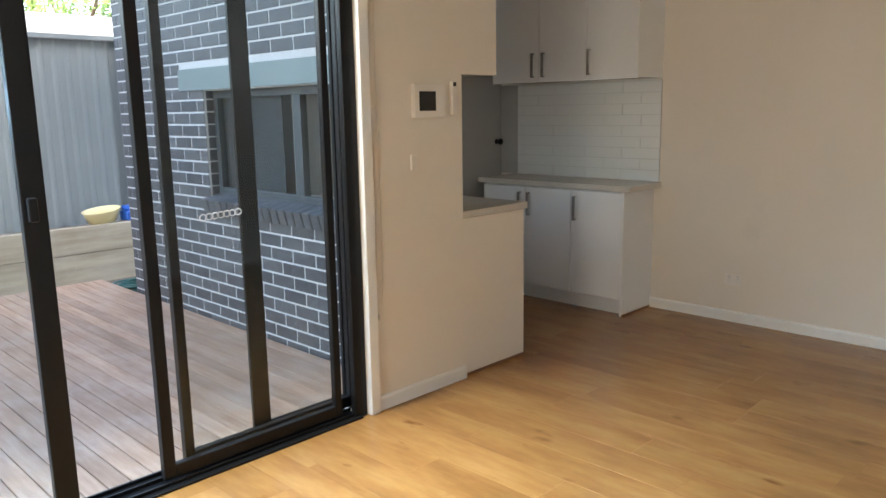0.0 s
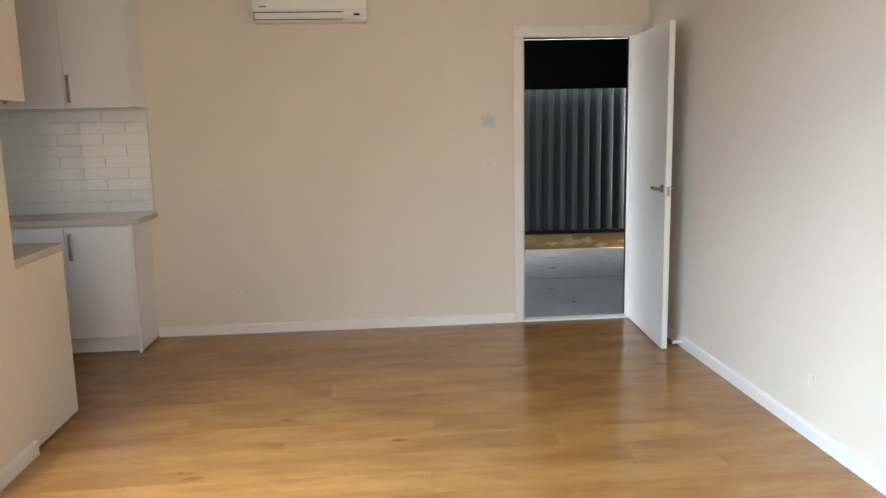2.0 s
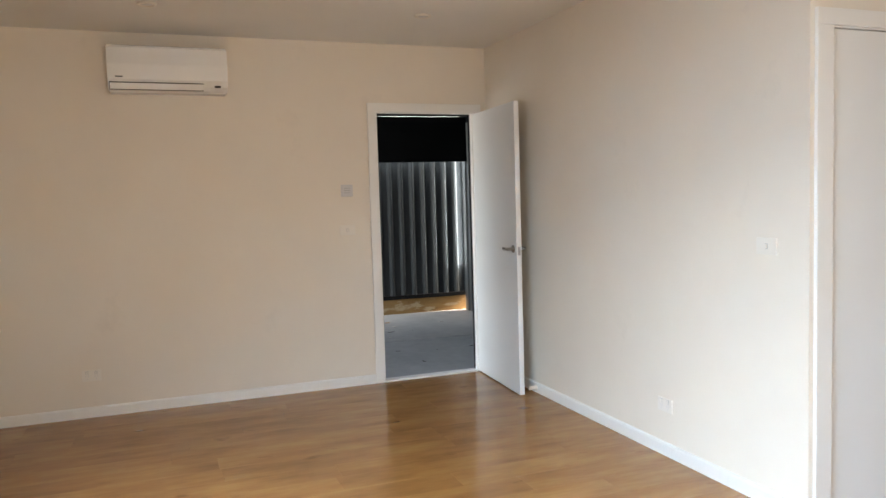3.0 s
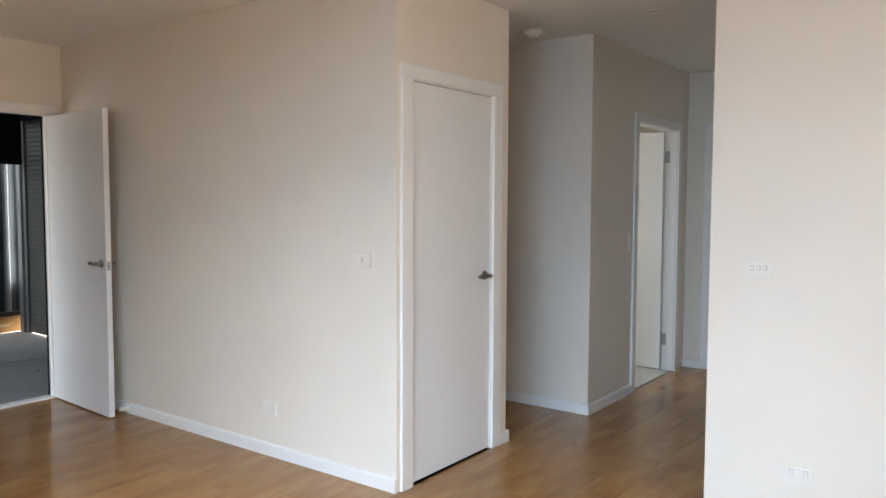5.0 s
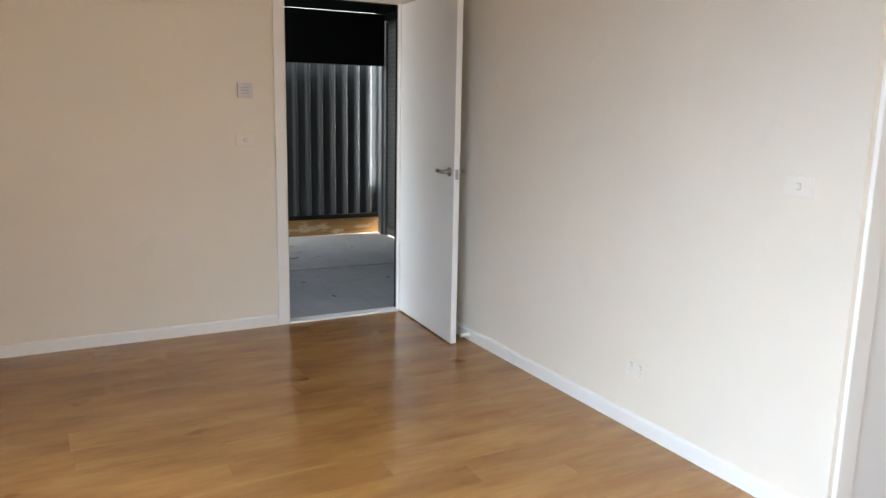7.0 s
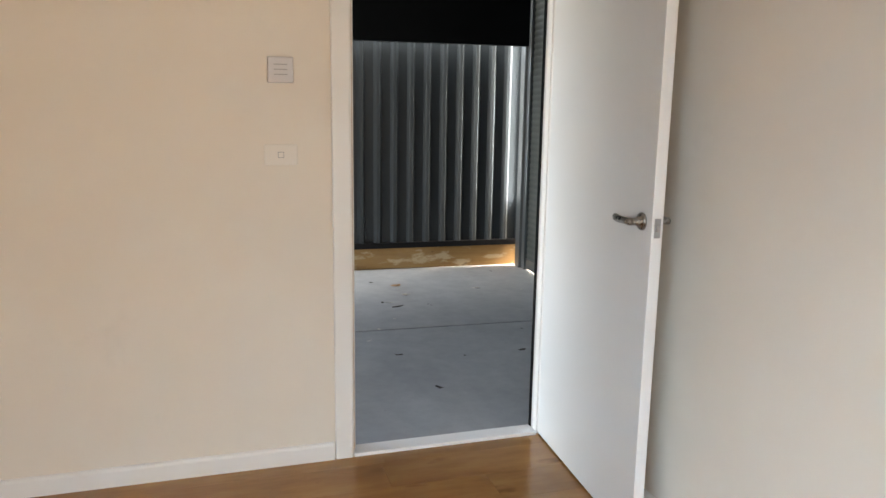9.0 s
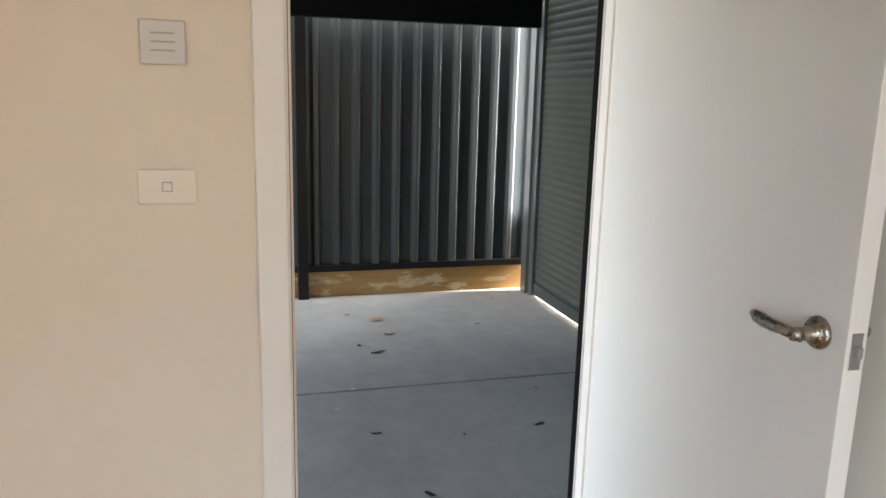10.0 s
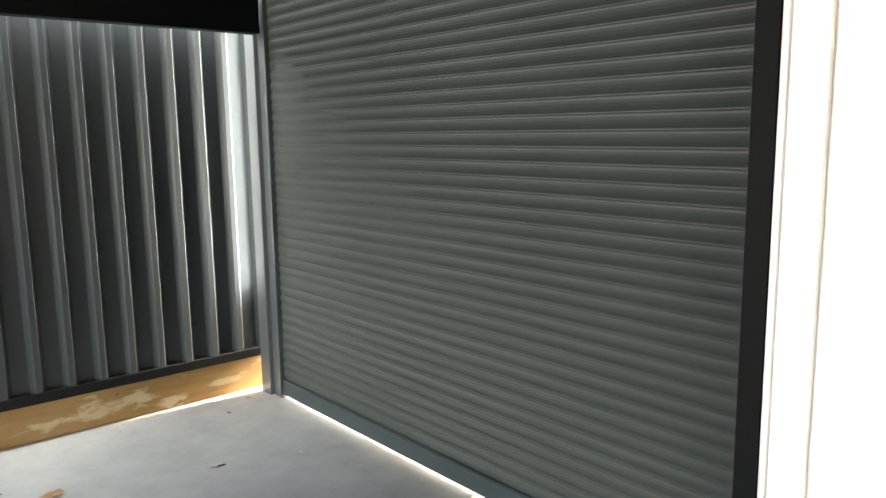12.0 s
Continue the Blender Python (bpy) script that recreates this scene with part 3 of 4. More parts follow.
def sash(x0, x1, y, wl, wr, depth=0.034, rail=0.052, pane=True):
    z0, z1 = 0.026, SH - 0.055
    o = boxes("sash", BLACKALU, [(x0, x0 + wl, y, y + depth, z0, z1), (x1 - wr, x1, y, y + depth, z0, z1), (x0 + wl, x1 - wr, y, y + depth, z0, z0 + rail), (x0 + wl, x1 - wr, y, y + depth, z1 - 0.06, z1)], g, 0.003)
    if pane:
        p = box("pane", GLASS, x0 + wl - 0.004, x1 - wr + 0.004, y + depth / 2 - 0.003, y + depth / 2 + 0.003, z0 + rail - 0.004, z1 - 0.056, o)
        p.visible_shadow = False
    return o


sash(1.411, 2.277, SLIDE + 0.032, 0.048, 0.036)
sash(1.530, 2.392, SLIDE + 0.092, 0.040, 0.018)
sash(1.876, 2.392, SLIDE + 0.142, 0.085, 0.014, 0.02, 0.045, False)
sash(-0.05, 1.098, SLIDE + 0.032, 0.05, 0.078)
sash(-1.0, 0.0, SLIDE + 0.092, 0.05, 0.05)
boxes("door_pull", BLACKALU, [(1.034, 1.064, SLIDE + 0.008, SLIDE + 0.0325, 1.085, 1.165)], g, 0.006)
boxes("trim_slider", TRIM, [(SX1 + 0.001, SX1 + 0.056, SLIDE - 0.030, SLIDE, 0, SH + 0.056), (SX0 - 0.056, SX0 - 0.001, SLIDE - 0.018, SLIDE, 0, SH + 0.056), (SX0 - 0.001, SX1 + 0.001, SLIDE - 0.018, SLIDE, SH + 0.001, SH + 0.056)], None, 0.004)
structure(bpy.data.objects["trim_slider"], "white painted trim round the sliding door", "trim")


bm = bmesh.new()
for i in range(7):
    vs = []
    for a in range(14):
        u = a * math.pi / 7
        ring = []
        for q in range(6):
            v = q * math.pi / 3
            r = 0.015 + 0.0035 * math.cos(v)
            ring.append(bm.verts.new((1.688 + i * 0.026 + r * math.cos(u), SLIDE + 0.1055 + 0.0012 * math.sin(v), 1.020 + 0.0012 * i + 0.8 * r * math.sin(u))))
        vs.append(ring)
    for a in range(14):
        for q in range(6):
            bm.faces.new((vs[a][q], vs[a][(q + 1) % 6], vs[(a + 1) % 14][(q + 1) % 6], vs[(a + 1) % 14][q]))
tagged(finish("glass_sticker", bm, GREYPLASTIC), "row of white rings stuck on the glass", "sticker")


# ---------------------------------------------------------------- kitchen
def bar_handle(parent, x, y, z, n=-1):
    """Flat bar pull on a cabinet front, upright."""
    boxes("handle", NICKEL, [(x + n * 0.030, x + n * 0.022, y - 0.010, y + 0.010, z, z + 0.172), (x + n * 0.022, x, y - 0.006, y + 0.006, z, z + 0.010), (x + n * 0.022, x, y - 0.006, y + 0.006, z + 0.162, z + 0.172)], parent, 0.0015)


KX, UX = 4.665, 4.725
g = empty("base_cabinet", (4.87, 3.9, 0))
tagged(g, "gloss white base cabinet against the wall", "cabinet")
box("end_panel", GLOSSWHITE, KX - 0.002, BACK, 3.300, 3.318, 0.002, 0.862, g, 0.001)
boxes("body", GLOSSWHITE, [(KX + 0.02, BACK, 3.318, 4.545, 0.12, 0.855)], g)
box("kickboard", GLOSSWHITE, KX + 0.060, KX + 0.075, 3.318, 4.545, 0.002, 0.12, g)
for y0, y1, hy in ((3.320, 3.728, 3.690), (3.731, 4.139, 4.101), (4.142, 4.545, 4.185)):
    d = box("door", GLOSSWHITE, KX, KX + 0.018, y0, y1, 0.115, 0.850, g, 0.0015)
    bar_handle(d, KX, hy, 0.640)
b = box("benchtop", BENCH, KX - 0.03, BACK, 3.245, 4.58, 0.863, 0.902, None, 0.004)
tagged(b, "pale speckled stone-look benchtop on the base cabinet", "benchtop")
g = empty("wall_cabinet", (4.9, 3.9, 1.6))
tagged(g, "gloss white wall cabinet above the splashback", "cabinet")
boxes("body", GLOSSWHITE, [(UX + 0.018, BACK, 3.262, 4.50, 1.612, 2.385)], g, 0.001)
for y0, y1, hy in ((3.262, 3.66, 3.63), (3.663, 4.062, 4.018), (4.065, 4.50, 4.112)):
    d = box("door", GLOSSWHITE, UX, UX + 0.018, y0, y1, 1.606, 2.385, g, 0.0015)
    bar_handle(d, UX, hy, 1.640)

box("foot_strip", KICK, KX - 0.001, BACK, 3.297, 3.3005, 0.001, 0.014, bpy.data.objects["base_cabinet"])

# peninsula end under the opening
g = empty("peninsula_cabinet", (3.3, 3.6, 0))
tagged(g, "cream peninsula cabinet end beside the wall", "cabinet")
box("end_panel", WALL, KW + 0.001, 3.598, 3.306, 3.324, 0.004, 0.862, g, 0.001)
boxes("body", GLOSSWHITE, [(KW + 0.001, 3.575, 3.324, KP - 0.002, 0.12, 0.862)], g)
box("foot_strip", KICK, KW + 0.002, 3.599, 3.303, 3.3065, 0.001, 0.016, g)
b = box("benchtop", BENCH, KW + 0.001, 3.625, 3.300, KP - 0.002, 0.863, 0.902, None, 0.004)
tagged(b, "pale speckled benchtop on the peninsula cabinet", "benchtop")
g = empty("peninsula_wall_cabinet", (3.2, 3.6, 1.6))
tagged(g, "cream wall cabinet end above the opening", "cabinet")
box("body", GLOSSWHITE, KW + 0.001, 3.340, 3.324, 3.70, 1.60, TOP - 0.002, g)
box("end_panel", WALL, KW + 0.001, 3.358, 3.302, 3.324, 1.598, TOP - 0.002, g, 0.001)

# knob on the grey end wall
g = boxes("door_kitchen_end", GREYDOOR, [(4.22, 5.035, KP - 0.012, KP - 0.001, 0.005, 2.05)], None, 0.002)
structure(g, "grey flush door at the end of the kitchen", "door")
o = lathe("knob", BLACKALU, [(0, 0), (0.022, 0), (0.022, 0.004), (0.010, 0.010), (0.010, 0.025), (0.025, 0.035), (0.026, 0.048), (0.018, 0.056), (0, 0.058)], pose(4.985, KP - 0.012, 1.16, 90, 0, 0), g)


# ---------------------------------------------------------------- wall fittings
def plate(name, place, normal, wd, ht, label, category, mat=PLASTIC, depth=0.009, toggles=(), holes=(), slotmat=GREYPLASTIC):
    """A cover plate on a wall; toggles and holes are (across, up, width, height) rectangles in its middle."""
    nx, ny = normal
    m = Matrix(((-ny, nx, 0, place[0]), (nx, ny, 0, place[1]), (0, 0, 1, place[2]), (0, 0, 0, 1)))
    o = box(name, mat, -wd / 2, wd / 2, 0, depth, -ht / 2, ht / 2, None, 0.003, m)
    tagged(o, label, category)
    for a, u, tw, th in toggles:
        box("rocker", PLASTIC, a - tw / 2, a + tw / 2, depth - 0.001, depth + 0.005, u - th / 2, u + th / 2, o, 0.0015, m)
    for a, u, tw, th in toggles:
        box("surround", VENTGREY, a - tw / 2 - 0.002, a + tw / 2 + 0.002, depth - 0.001, depth + 0.0006, u - th / 2 - 0.002, u + th / 2 + 0.002, o, 0, m)
    for a, u, tw, th in holes:
        box("slot", slotmat, a - tw / 2, a + tw / 2, depth - 0.001, depth + 0.0008, u - th / 2, u + th / 2, o, 0, m)
    return o


plate("intercom", (BACK, 0.909, 1.473), (-1, 0), 0.088, 0.088, "small square grey vent-slotted wall unit", "wall unit", GREYPLASTIC, 0.016, (), ((0, 0.018, 0.046, 0.0035), (0, 0.001, 0.046, 0.0035), (0, -0.016, 0.046, 0.0035)), VENTGREY)
plate("light_switch", (BACK, 0.914, 1.180), (-1, 0), 0.117, 0.074, "white single light switch plate", "light switch", PLASTIC, 0.008, ((0, 0, 0.017, 0.017),))
SOCKET = ((-0.036, -0.003, 0.0035, 0.010), (-0.020, -0.003, 0.0035, 0.010), (0.020, -0.003, 0.0035, 0.010), (0.036, -0.003, 0.0035, 0.010), (-0.028, -0.020, 0.003, 0.009), (0.028, -0.020, 0.003, 0.009))
plate("power_outlet", (BACK, 2.700, 0.282), (-1, 0), 0.117, 0.074, "white double power outlet plate", "power outlet", PLASTIC, 0.008, ((-0.028, 0.020, 0.011, 0.016), (0.028, 0.020, 0.011, 0.016)), SOCKET)
plate("light_switch", (2.110, RIGHT, 1.152), (0, 1), 0.117, 0.074, "white single light switch plate", "light switch", PLASTIC, 0.008, ((0, 0, 0.013, 0.019),))
plate("power_outlet", (2.823, RIGHT, 0.27), (0, 1), 0.117, 0.074, "white double power outlet plate", "power outlet", PLASTIC, 0.008, ((-0.028, 0.020, 0.011, 0.016), (0.028, 0.020, 0.011, 0.016)), SOCKET)
plate("light_switch", (0.361, NEAR, 1.165), (0, 1), 0.117, 0.074, "white three-gang light switch plate", "light switch", PLASTIC, 0.008, ((-0.028, 0, 0.011, 0.017), (0, 0, 0.011, 0.017), (0.028, 0, 0.011, 0.017)))
plate("power_outlet", (0.175, NEAR, 0.282), (0, 1), 0.117, 0.074, "white double power outlet plate", "power outlet", PLASTIC, 0.008, ((-0.028, 0.020, 0.011, 0.016), (0.028, 0.020, 0.011, 0.016)), SOCKET)
plate("light_switch", (HALLX, -2.76, 1.15), (-1, 0), 0.074, 0.117, "white light switch beside the hall door", "light switch", PLASTIC, 0.008, ((0, 0, 0.013, 0.019),))

o = plate("control_panel", (2.838, SLIDE, 1.466), (0, -1), 0.208, 0.158, "white wall control panel with a dark screen", "control panel", PLASTIC, 0.026)
box("screen", SCREEN, 2.764, 2.874, SLIDE - 0.0275, SLIDE - 0.0255, 1.420, 1.512, o)
o = plate("wall_remote", (3.012, SLIDE, 1.480), (0, -1), 0.034, 0.165, "slim white remote in its wall holder", "remote control", PLASTIC, 0.022)
box("sensor", LEAFDRY, 3.002, 3.022, SLIDE - 0.0235, SLIDE - 0.0215, 1.537, 1.557, o)
plate("light_switch", (2.738, SLIDE, 1.178), (0, -1), 0.040, 0.074, "slim white wall switch by the sliding door", "light switch", PLASTIC, 0.012)
c = tube("blind_cord", PLASTIC, [(2.515 + 0.004 * math.sin(i * 0.6 + 1), SLIDE - 0.006, 2.2 - i * 0.112) for i in range(16)], 0.0016)
tagged(c, "thin white blind cord hanging on the wall", "cord", "blind cords")
c = tube("blind_cord", PLASTIC, [(2.485 + 0.006 * math.sin(i * 0.8), SLIDE - 0.006, 2.2 - i * 0.115) for i in range(16)], 0.0016)
tagged(c, "thin white blind cord hanging on the wall", "cord")
k = lathe("cord_toggle", PAPER, [(0, 0), (0.006, 0.003), (0.006, 0.025), (0.002, 0.03), (0, 0.03)], pose(2.484, SLIDE - 0.006, 0.448))
tagged(k, "small beige toggle on the blind cord", "cord toggle")

# split-system air conditioner
g = empty("air_conditioner", (4.96, 2.107, 2.15))
tagged(g, "white split-system air conditioner high on the wall", "air conditioner")
AY0, AY1, AX = 1.742, 2.486, 4.862
bm = bmesh.new()
prof = [(BACK, 2.450), (AX + 0.05, 2.450), (AX + 0.012, 2.440), (AX, 2.425), (AX - 0.004, 2.32), (AX, 2.225), (AX + 0.02, 2.185), (AX + 0.05, 2.160), (AX + 0.09, 2.150), (BACK, 2.150)]
a = [bm.verts.new((x, AY0, z)) for x, z in prof]
b = [bm.verts.new((x, AY1, z)) for x, z in prof]
n = len(prof)
for i in range(n):
    bm.faces.new((a[i], a[(i + 1) % n], b[(i + 1) % n], b[i]))
bm.faces.new(a), bm.faces.new(b)
caps = [e for e in bm.edges if len({round(v.co.y, 4) for v in e.verts}) == 1]
bmesh.ops.bevel(bm, geom=caps, offset=0.008, segments=2, affect="EDGES")
finish("body", bm, GLOSSWHITE, g)
m_ = pose(AX + 0.0165, (AY0 + AY1) / 2, 2.188, 0, -30, 0)
box("louvre", GLOSSWHITE, -0.009, -0.004, -0.21, 0.36, -0.026, 0.018, g, 0.002, m_)
boxes("slot", DARKGAP, [(-0.0085, -0.0030, -0.215, 0.365, 0.0185, 0.0225), (-0.0085, -0.0030, -0.215, 0.365, -0.030, -0.0265), (-0.0085, -0.0030, 0.3615, 0.365, -0.0265, 0.0185)], g, 0, m_)
box("badge", GREYALU, AX - 0.004, AX - 0.0005, 2.395, 2.44, 2.235, 2.243, g)
box("receiver", DARKGAP, -0.0085, -0.0035, -0.325, -0.285, -0.004, 0.008, g, 0, m_)

# recessed downlights and smoke alarm
def downlight(x, y):
    o = lathe("downlight", PLASTIC, [(0.0, -0.004), (0.036, -0.004), (0.040, -0.012), (0.052, -0.012), (0.054, -0.006), (0.054, 0.0), (0, 0)], pose(x, y, TOP))
    tagged(o, "white recessed ceiling downlight, switched off", "downlight", "ceiling downlights")
    lathe("lens", GREYPLASTIC, [(0, -0.0055), (0.034, -0.0055), (0.034, -0.0042), (0, -0.0042)], pose(x, y, TOP), o)


for x, y in ((4.25, 2.23), (4.15, 0.59), (1.2, -1.72), (1.9, 2.23), (1.9, 0.59)):
    downlight(x, y)
o = lathe("smoke_alarm", PLASTIC, [(0, -0.045), (0.03, -0.045), (0.036, -0.040), (0.036, -0.03), (0.055, -0.026), (0.060, -0.018), (0.060, 0), (0, 0)], pose(2.02, -1.78, TOP))
tagged(o, "round white smoke alarm on the ceiling", "smoke alarm")


# ---------------------------------------------------------------- garage, turned a little against the house
GM = Matrix.Translation((8.445, -1.445, -0.04)) @ pose(0, 0, 0, 0, 0, -2.2)   # origin at the corner of fence and shutter
JX = -1.72
g = boxes("floor_garage", CONCRETE, [(JX + 0.010, 0.7, -2.2, 6.5, -0.15, 0), (-3.6, JX - 0.010, -2.2, 6.5, -0.15, 0), (JX - 0.010, JX + 0.010, -2.2, 6.5, -0.15, -0.012)], None, 0.0, GM)
structure(g, "grey concrete garage slab with a control joint", "floor")
g = box("plinth_board", PLINTH, 0.02, 0.06, -0.02, 1.639, 0.0, 0.180, None, 0.003, GM)
tagged(g, "treated pine plinth board under the fence", "plinth board", "plinth boards")
g = box("plinth_board", PLINTH, 0.02, 0.06, 1.641, 4.6, 0.0, 0.180, None, 0.003, GM)
tagged(g, "treated pine plinth board under the fence", "plinth board", "plinth boards")


def corrugated(name, mat, length, z0, z1, m, pitch=0.141, depth=0.032, label="", parent=None, thick=0.0015):
    """Trapezoid-ribbed sheet along local y; ribs stand out to -x."""
    bm = bmesh.new()
    prof, y = [], 0.0
    while y < length:
        prof += [(0.0, y), (0.0, y + pitch * 0.50), (-depth, y + pitch * 0.66), (-depth, y + pitch * 0.84)]
        y += pitch
    prof.append((0.0, y))
    n = len(prof)
    loop = prof + [(x + thick, yy) for x, yy in reversed(prof)]
    lo = [bm.verts.new((x, yy, z0)) for x, yy in loop]
    hi = [bm.verts.new((x, yy, z1)) for x, yy in loop]
    for i in range(2 * n):
        k = (i + 1) % (2 * n)
        bm.faces.new((lo[i], lo[k], hi[k], hi[i]))
    for i in range(n - 1):
        k = 2 * n - 1 - i
        bm.faces.new((hi[i], hi[i + 1], hi[k - 1], hi[k]))
    o = finish(name, bm, mat, parent, m)
    return o


g = empty("fence_garage", (0, 1.5, 0), GM)
structure(g, "slate ribbed steel fence lining the garage, darkened as shade", "fence")
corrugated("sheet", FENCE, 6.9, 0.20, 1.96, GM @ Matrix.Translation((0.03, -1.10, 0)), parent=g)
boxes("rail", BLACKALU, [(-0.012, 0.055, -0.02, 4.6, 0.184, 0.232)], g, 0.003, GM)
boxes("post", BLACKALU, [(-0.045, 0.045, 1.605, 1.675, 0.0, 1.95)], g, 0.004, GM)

# roller shutter
g = empty("roller_shutter", (-1.4, 0, 0), GM)
structure(g, "slate grey ribbed steel roller shutter, lowered", "roller door")
bm = bmesh.new()
X0, X1, pitch = -3.25, -0.20, 0.0515
prof, z = [(0.0, 0.10)], 0.10
while z < 2.42:
    prof += [(0.0030, z + pitch * 0.10), (0.0066, z + pitch * 0.32), (0.0078, z + pitch * 0.52), (0.0066, z + pitch * 0.70), (0.0030, z + pitch * 0.82), (0.0024, z + pitch * 0.88), (0.0040, z + pitch * 0.93), (0.0, z + pitch)]
    z += pitch
a = [bm.verts.new((X0, y, zz)) for y, zz in prof]
b = [bm.verts.new((X1, y, zz)) for y, zz in prof]
for i in range(len(prof) - 1):
    bm.faces.new((a[i], b[i], b[i + 1], a[i + 1]))
bmesh.ops.solidify(bm, geom=bm.faces[:], thickness=0.001)
finish("curtain", bm, SHUTTER, g, GM, True)
boxes("bottom_rail", SHUTTER, [(X0, X1, -0.014, 0.016, 0.014, 0.100), (X0, X1 - 0.3, 0.0165, 0.021, 0.088, 0.096)], g, 0.002, GM)
boxes("guide", GREYALU, [(-0.235, -0.165, -0.03, 0.030, 0.0, 2.35)], g, 0.003, GM)
boxes("guide", BLACKALU, [(X0 - 0.03, X0 + 0.03, -0.03, 0.030, 0.0, 2.35)], g, 0.003, GM)
g = box("post_shutter", GREYALU, -0.160, -0.060, -0.06, 0.05, 0.0, 2.35, None, 0.004, GM)
structure(g, "slate grey steel post beside the roller shutter", "post")
BMX, BMZ = -0.24, 1.874
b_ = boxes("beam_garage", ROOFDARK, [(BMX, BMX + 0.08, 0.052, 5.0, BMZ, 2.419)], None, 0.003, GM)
structure(b_, "steel beam above the fence, blackened to look unlit", "beam")
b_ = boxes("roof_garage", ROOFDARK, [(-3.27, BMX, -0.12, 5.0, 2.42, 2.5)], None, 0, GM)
structure(b_, "underside of the garage roof, shade in its near-black colour", "roof")
# tall upstand out of view, added to keep direct sun out of the roof slot
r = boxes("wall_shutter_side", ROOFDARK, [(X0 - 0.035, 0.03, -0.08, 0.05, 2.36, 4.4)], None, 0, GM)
structure(r, "unseen dark upstand over the shutter, added to block sun", "wall")

# litter on the slab
def scrap(x, y, size, mat, label, seed, long=1.5, turn=None):
    rnd = random.Random(seed)
    bm = bmesh.new()
    n = 9
    ring = []
    for i in range(n):
        a = 2 * math.pi * i / n
        px, py = size * (0.6 + 0.5 * rnd.random()) * math.cos(a) * long, size * (0.5 + 0.5 * rnd.random()) * math.sin(a) * 1.5 / long
        ring.append(bm.verts.new((px, py, 0.002 + size * (0.25 * rnd.random() + 0.3 * (px / (size * long)) ** 2))))
    c = bm.verts.new((0, 0, 0.002))
    for i in range(n):
        bm.faces.new((c, ring[i], ring[(i + 1) % n]))
    bmesh.ops.solidify(bm, geom=bm.faces[:], thickness=0.001)
    o = finish("litter", bm, mat, None, Matrix.Translation((x, y, -0.0385)) @ pose(0, 0, 0, 0, 0, rnd.random() * 360 if turn is None else turn))
    tagged(o, label, "litter", "scraps on the slab")


# ---------------------------------------------------------------- outside
gr = boxes("ground", SOIL, [(-400, 400, 7.60, 800, -0.60, -0.16), (-400, -6, -400, 7.60, -0.60, -0.16), (9.2, 400, -400, 7.60, -0.60, -0.16), (-6, 9.2, -400, -7, -0.60, -0.16), (-6, 9.2, -7, 7.60, -0.60, -0.32)])
structure(gr, "bare damp soil and ground", "ground")
DZ = -0.06
dk = empty("deck", (1, 5.5, -0.3))
structure(dk, "weathered reddish timber deck boards", "deck")
box("joist", DECK, -3.0, 2.86, 3.62, 7.5, -0.2, -0.10, dk)

g = empty("retaining_wall", (2, 8.05, -0.2))
structure(g, "pale weathered sleeper retaining wall", "retaining wall")
for z0, z1 in ((-0.22, -0.035 + 0.17), (0.139, 0.392)):
    box("sleeper", SLEEPER, -4, 4.4, 8.02, 8.09, z0, z1, g, 0.006)
so = box("soil_bed", SOIL, -4, 4.4, 8.09, 8.62, -0.3, 0.33)
structure(so, "soil bed behind the sleepers", "ground")

g = empty("fence_yard", (1, 8.7, 0.3))
structure(g, "slate grey ribbed steel boundary fence", "fence")
corrugated("sheet", YARDFENCE, 8.2, 0.30, 2.2, Matrix.Translation((4.35, 8.66, 0)) @ pose(0, 0, 0, 0, 0, 90), pitch=0.125, depth=0.014, parent=g)
boxes("rail", YARDFENCE, [(-4, 4.35, 8.60, 8.655, 2.165, 2.215)], g, 0.004)
boxes("post", YARDFENCE, [(3.60, 3.66, 8.59, 8.64, 0.3, 2.21), (1.2, 1.26, 8.59, 8.64, 0.3, 2.21)], g, 0.004)
g = boxes("gutter_neighbour", GUTTER, [(-5, 5.5, 9.0, 9.15, 2.18, 2.42), (-5, 5.5, 9.0, 9.17, 2.42, 2.45)], None, 0.008)
structure(g, "pale grey gutter of the neighbouring roof", "gutter")
g = boxes("roof_neighbour", GUTTER, [(-5, 5.5, 9.15, 12.5, 2.25, 2.30)], None, 0)
structure(g, "low neighbouring carport roof behind the fence", "roof")

# kitchen brick wall core and lintel
w = boxes("wall_brick", MORTAR, [(BX + 0.004, KW - 0.085, SLIDE + 0.1, WY0, -0.3, 2.75), (BX + 0.004, KW - 0.085, WY1, 6.94, -0.3, 2.75), (BX + 0.004, KW - 0.085, WY0, WY1, -0.3, WZ0 - 0.1), (BX + 0.004, KW - 0.085, WY0, WY1, WZ1, 2.75)])
structure(w, "charcoal brick wall with pale mortar joints", "wall")
w = boxes("wall_brick_corner", MORTAR, [(SX1 + 0.01, BX - 0.001, SLIDE + 0.1, SLIDE + 0.2, -0.3, 2.75), (-5, SX0 - 0.01, SLIDE + 0.1, SLIDE + 0.2, -0.3, 2.75), (-5, BX - 0.001, SLIDE + 0.1, SLIDE + 0.2, SH + 0.02, 2.75)])
structure(w, "brickwork round the sliding door", "wall")
l = box("lintel", LINTEL, BX - 0.012, BX + 0.05, 3.45, 5.885, 1.585, 1.735, None, 0.003)
structure(l, "painted steel lintel over the kitchen window", "lintel")
e_ = boxes("eave", TRIM, [(-5, BX, SLIDE + 0.2, SLIDE + 0.65, 2.62, 2.70), (2.6, BX, SLIDE + 0.65, 7.5, 2.62, 2.70)], None, 0)
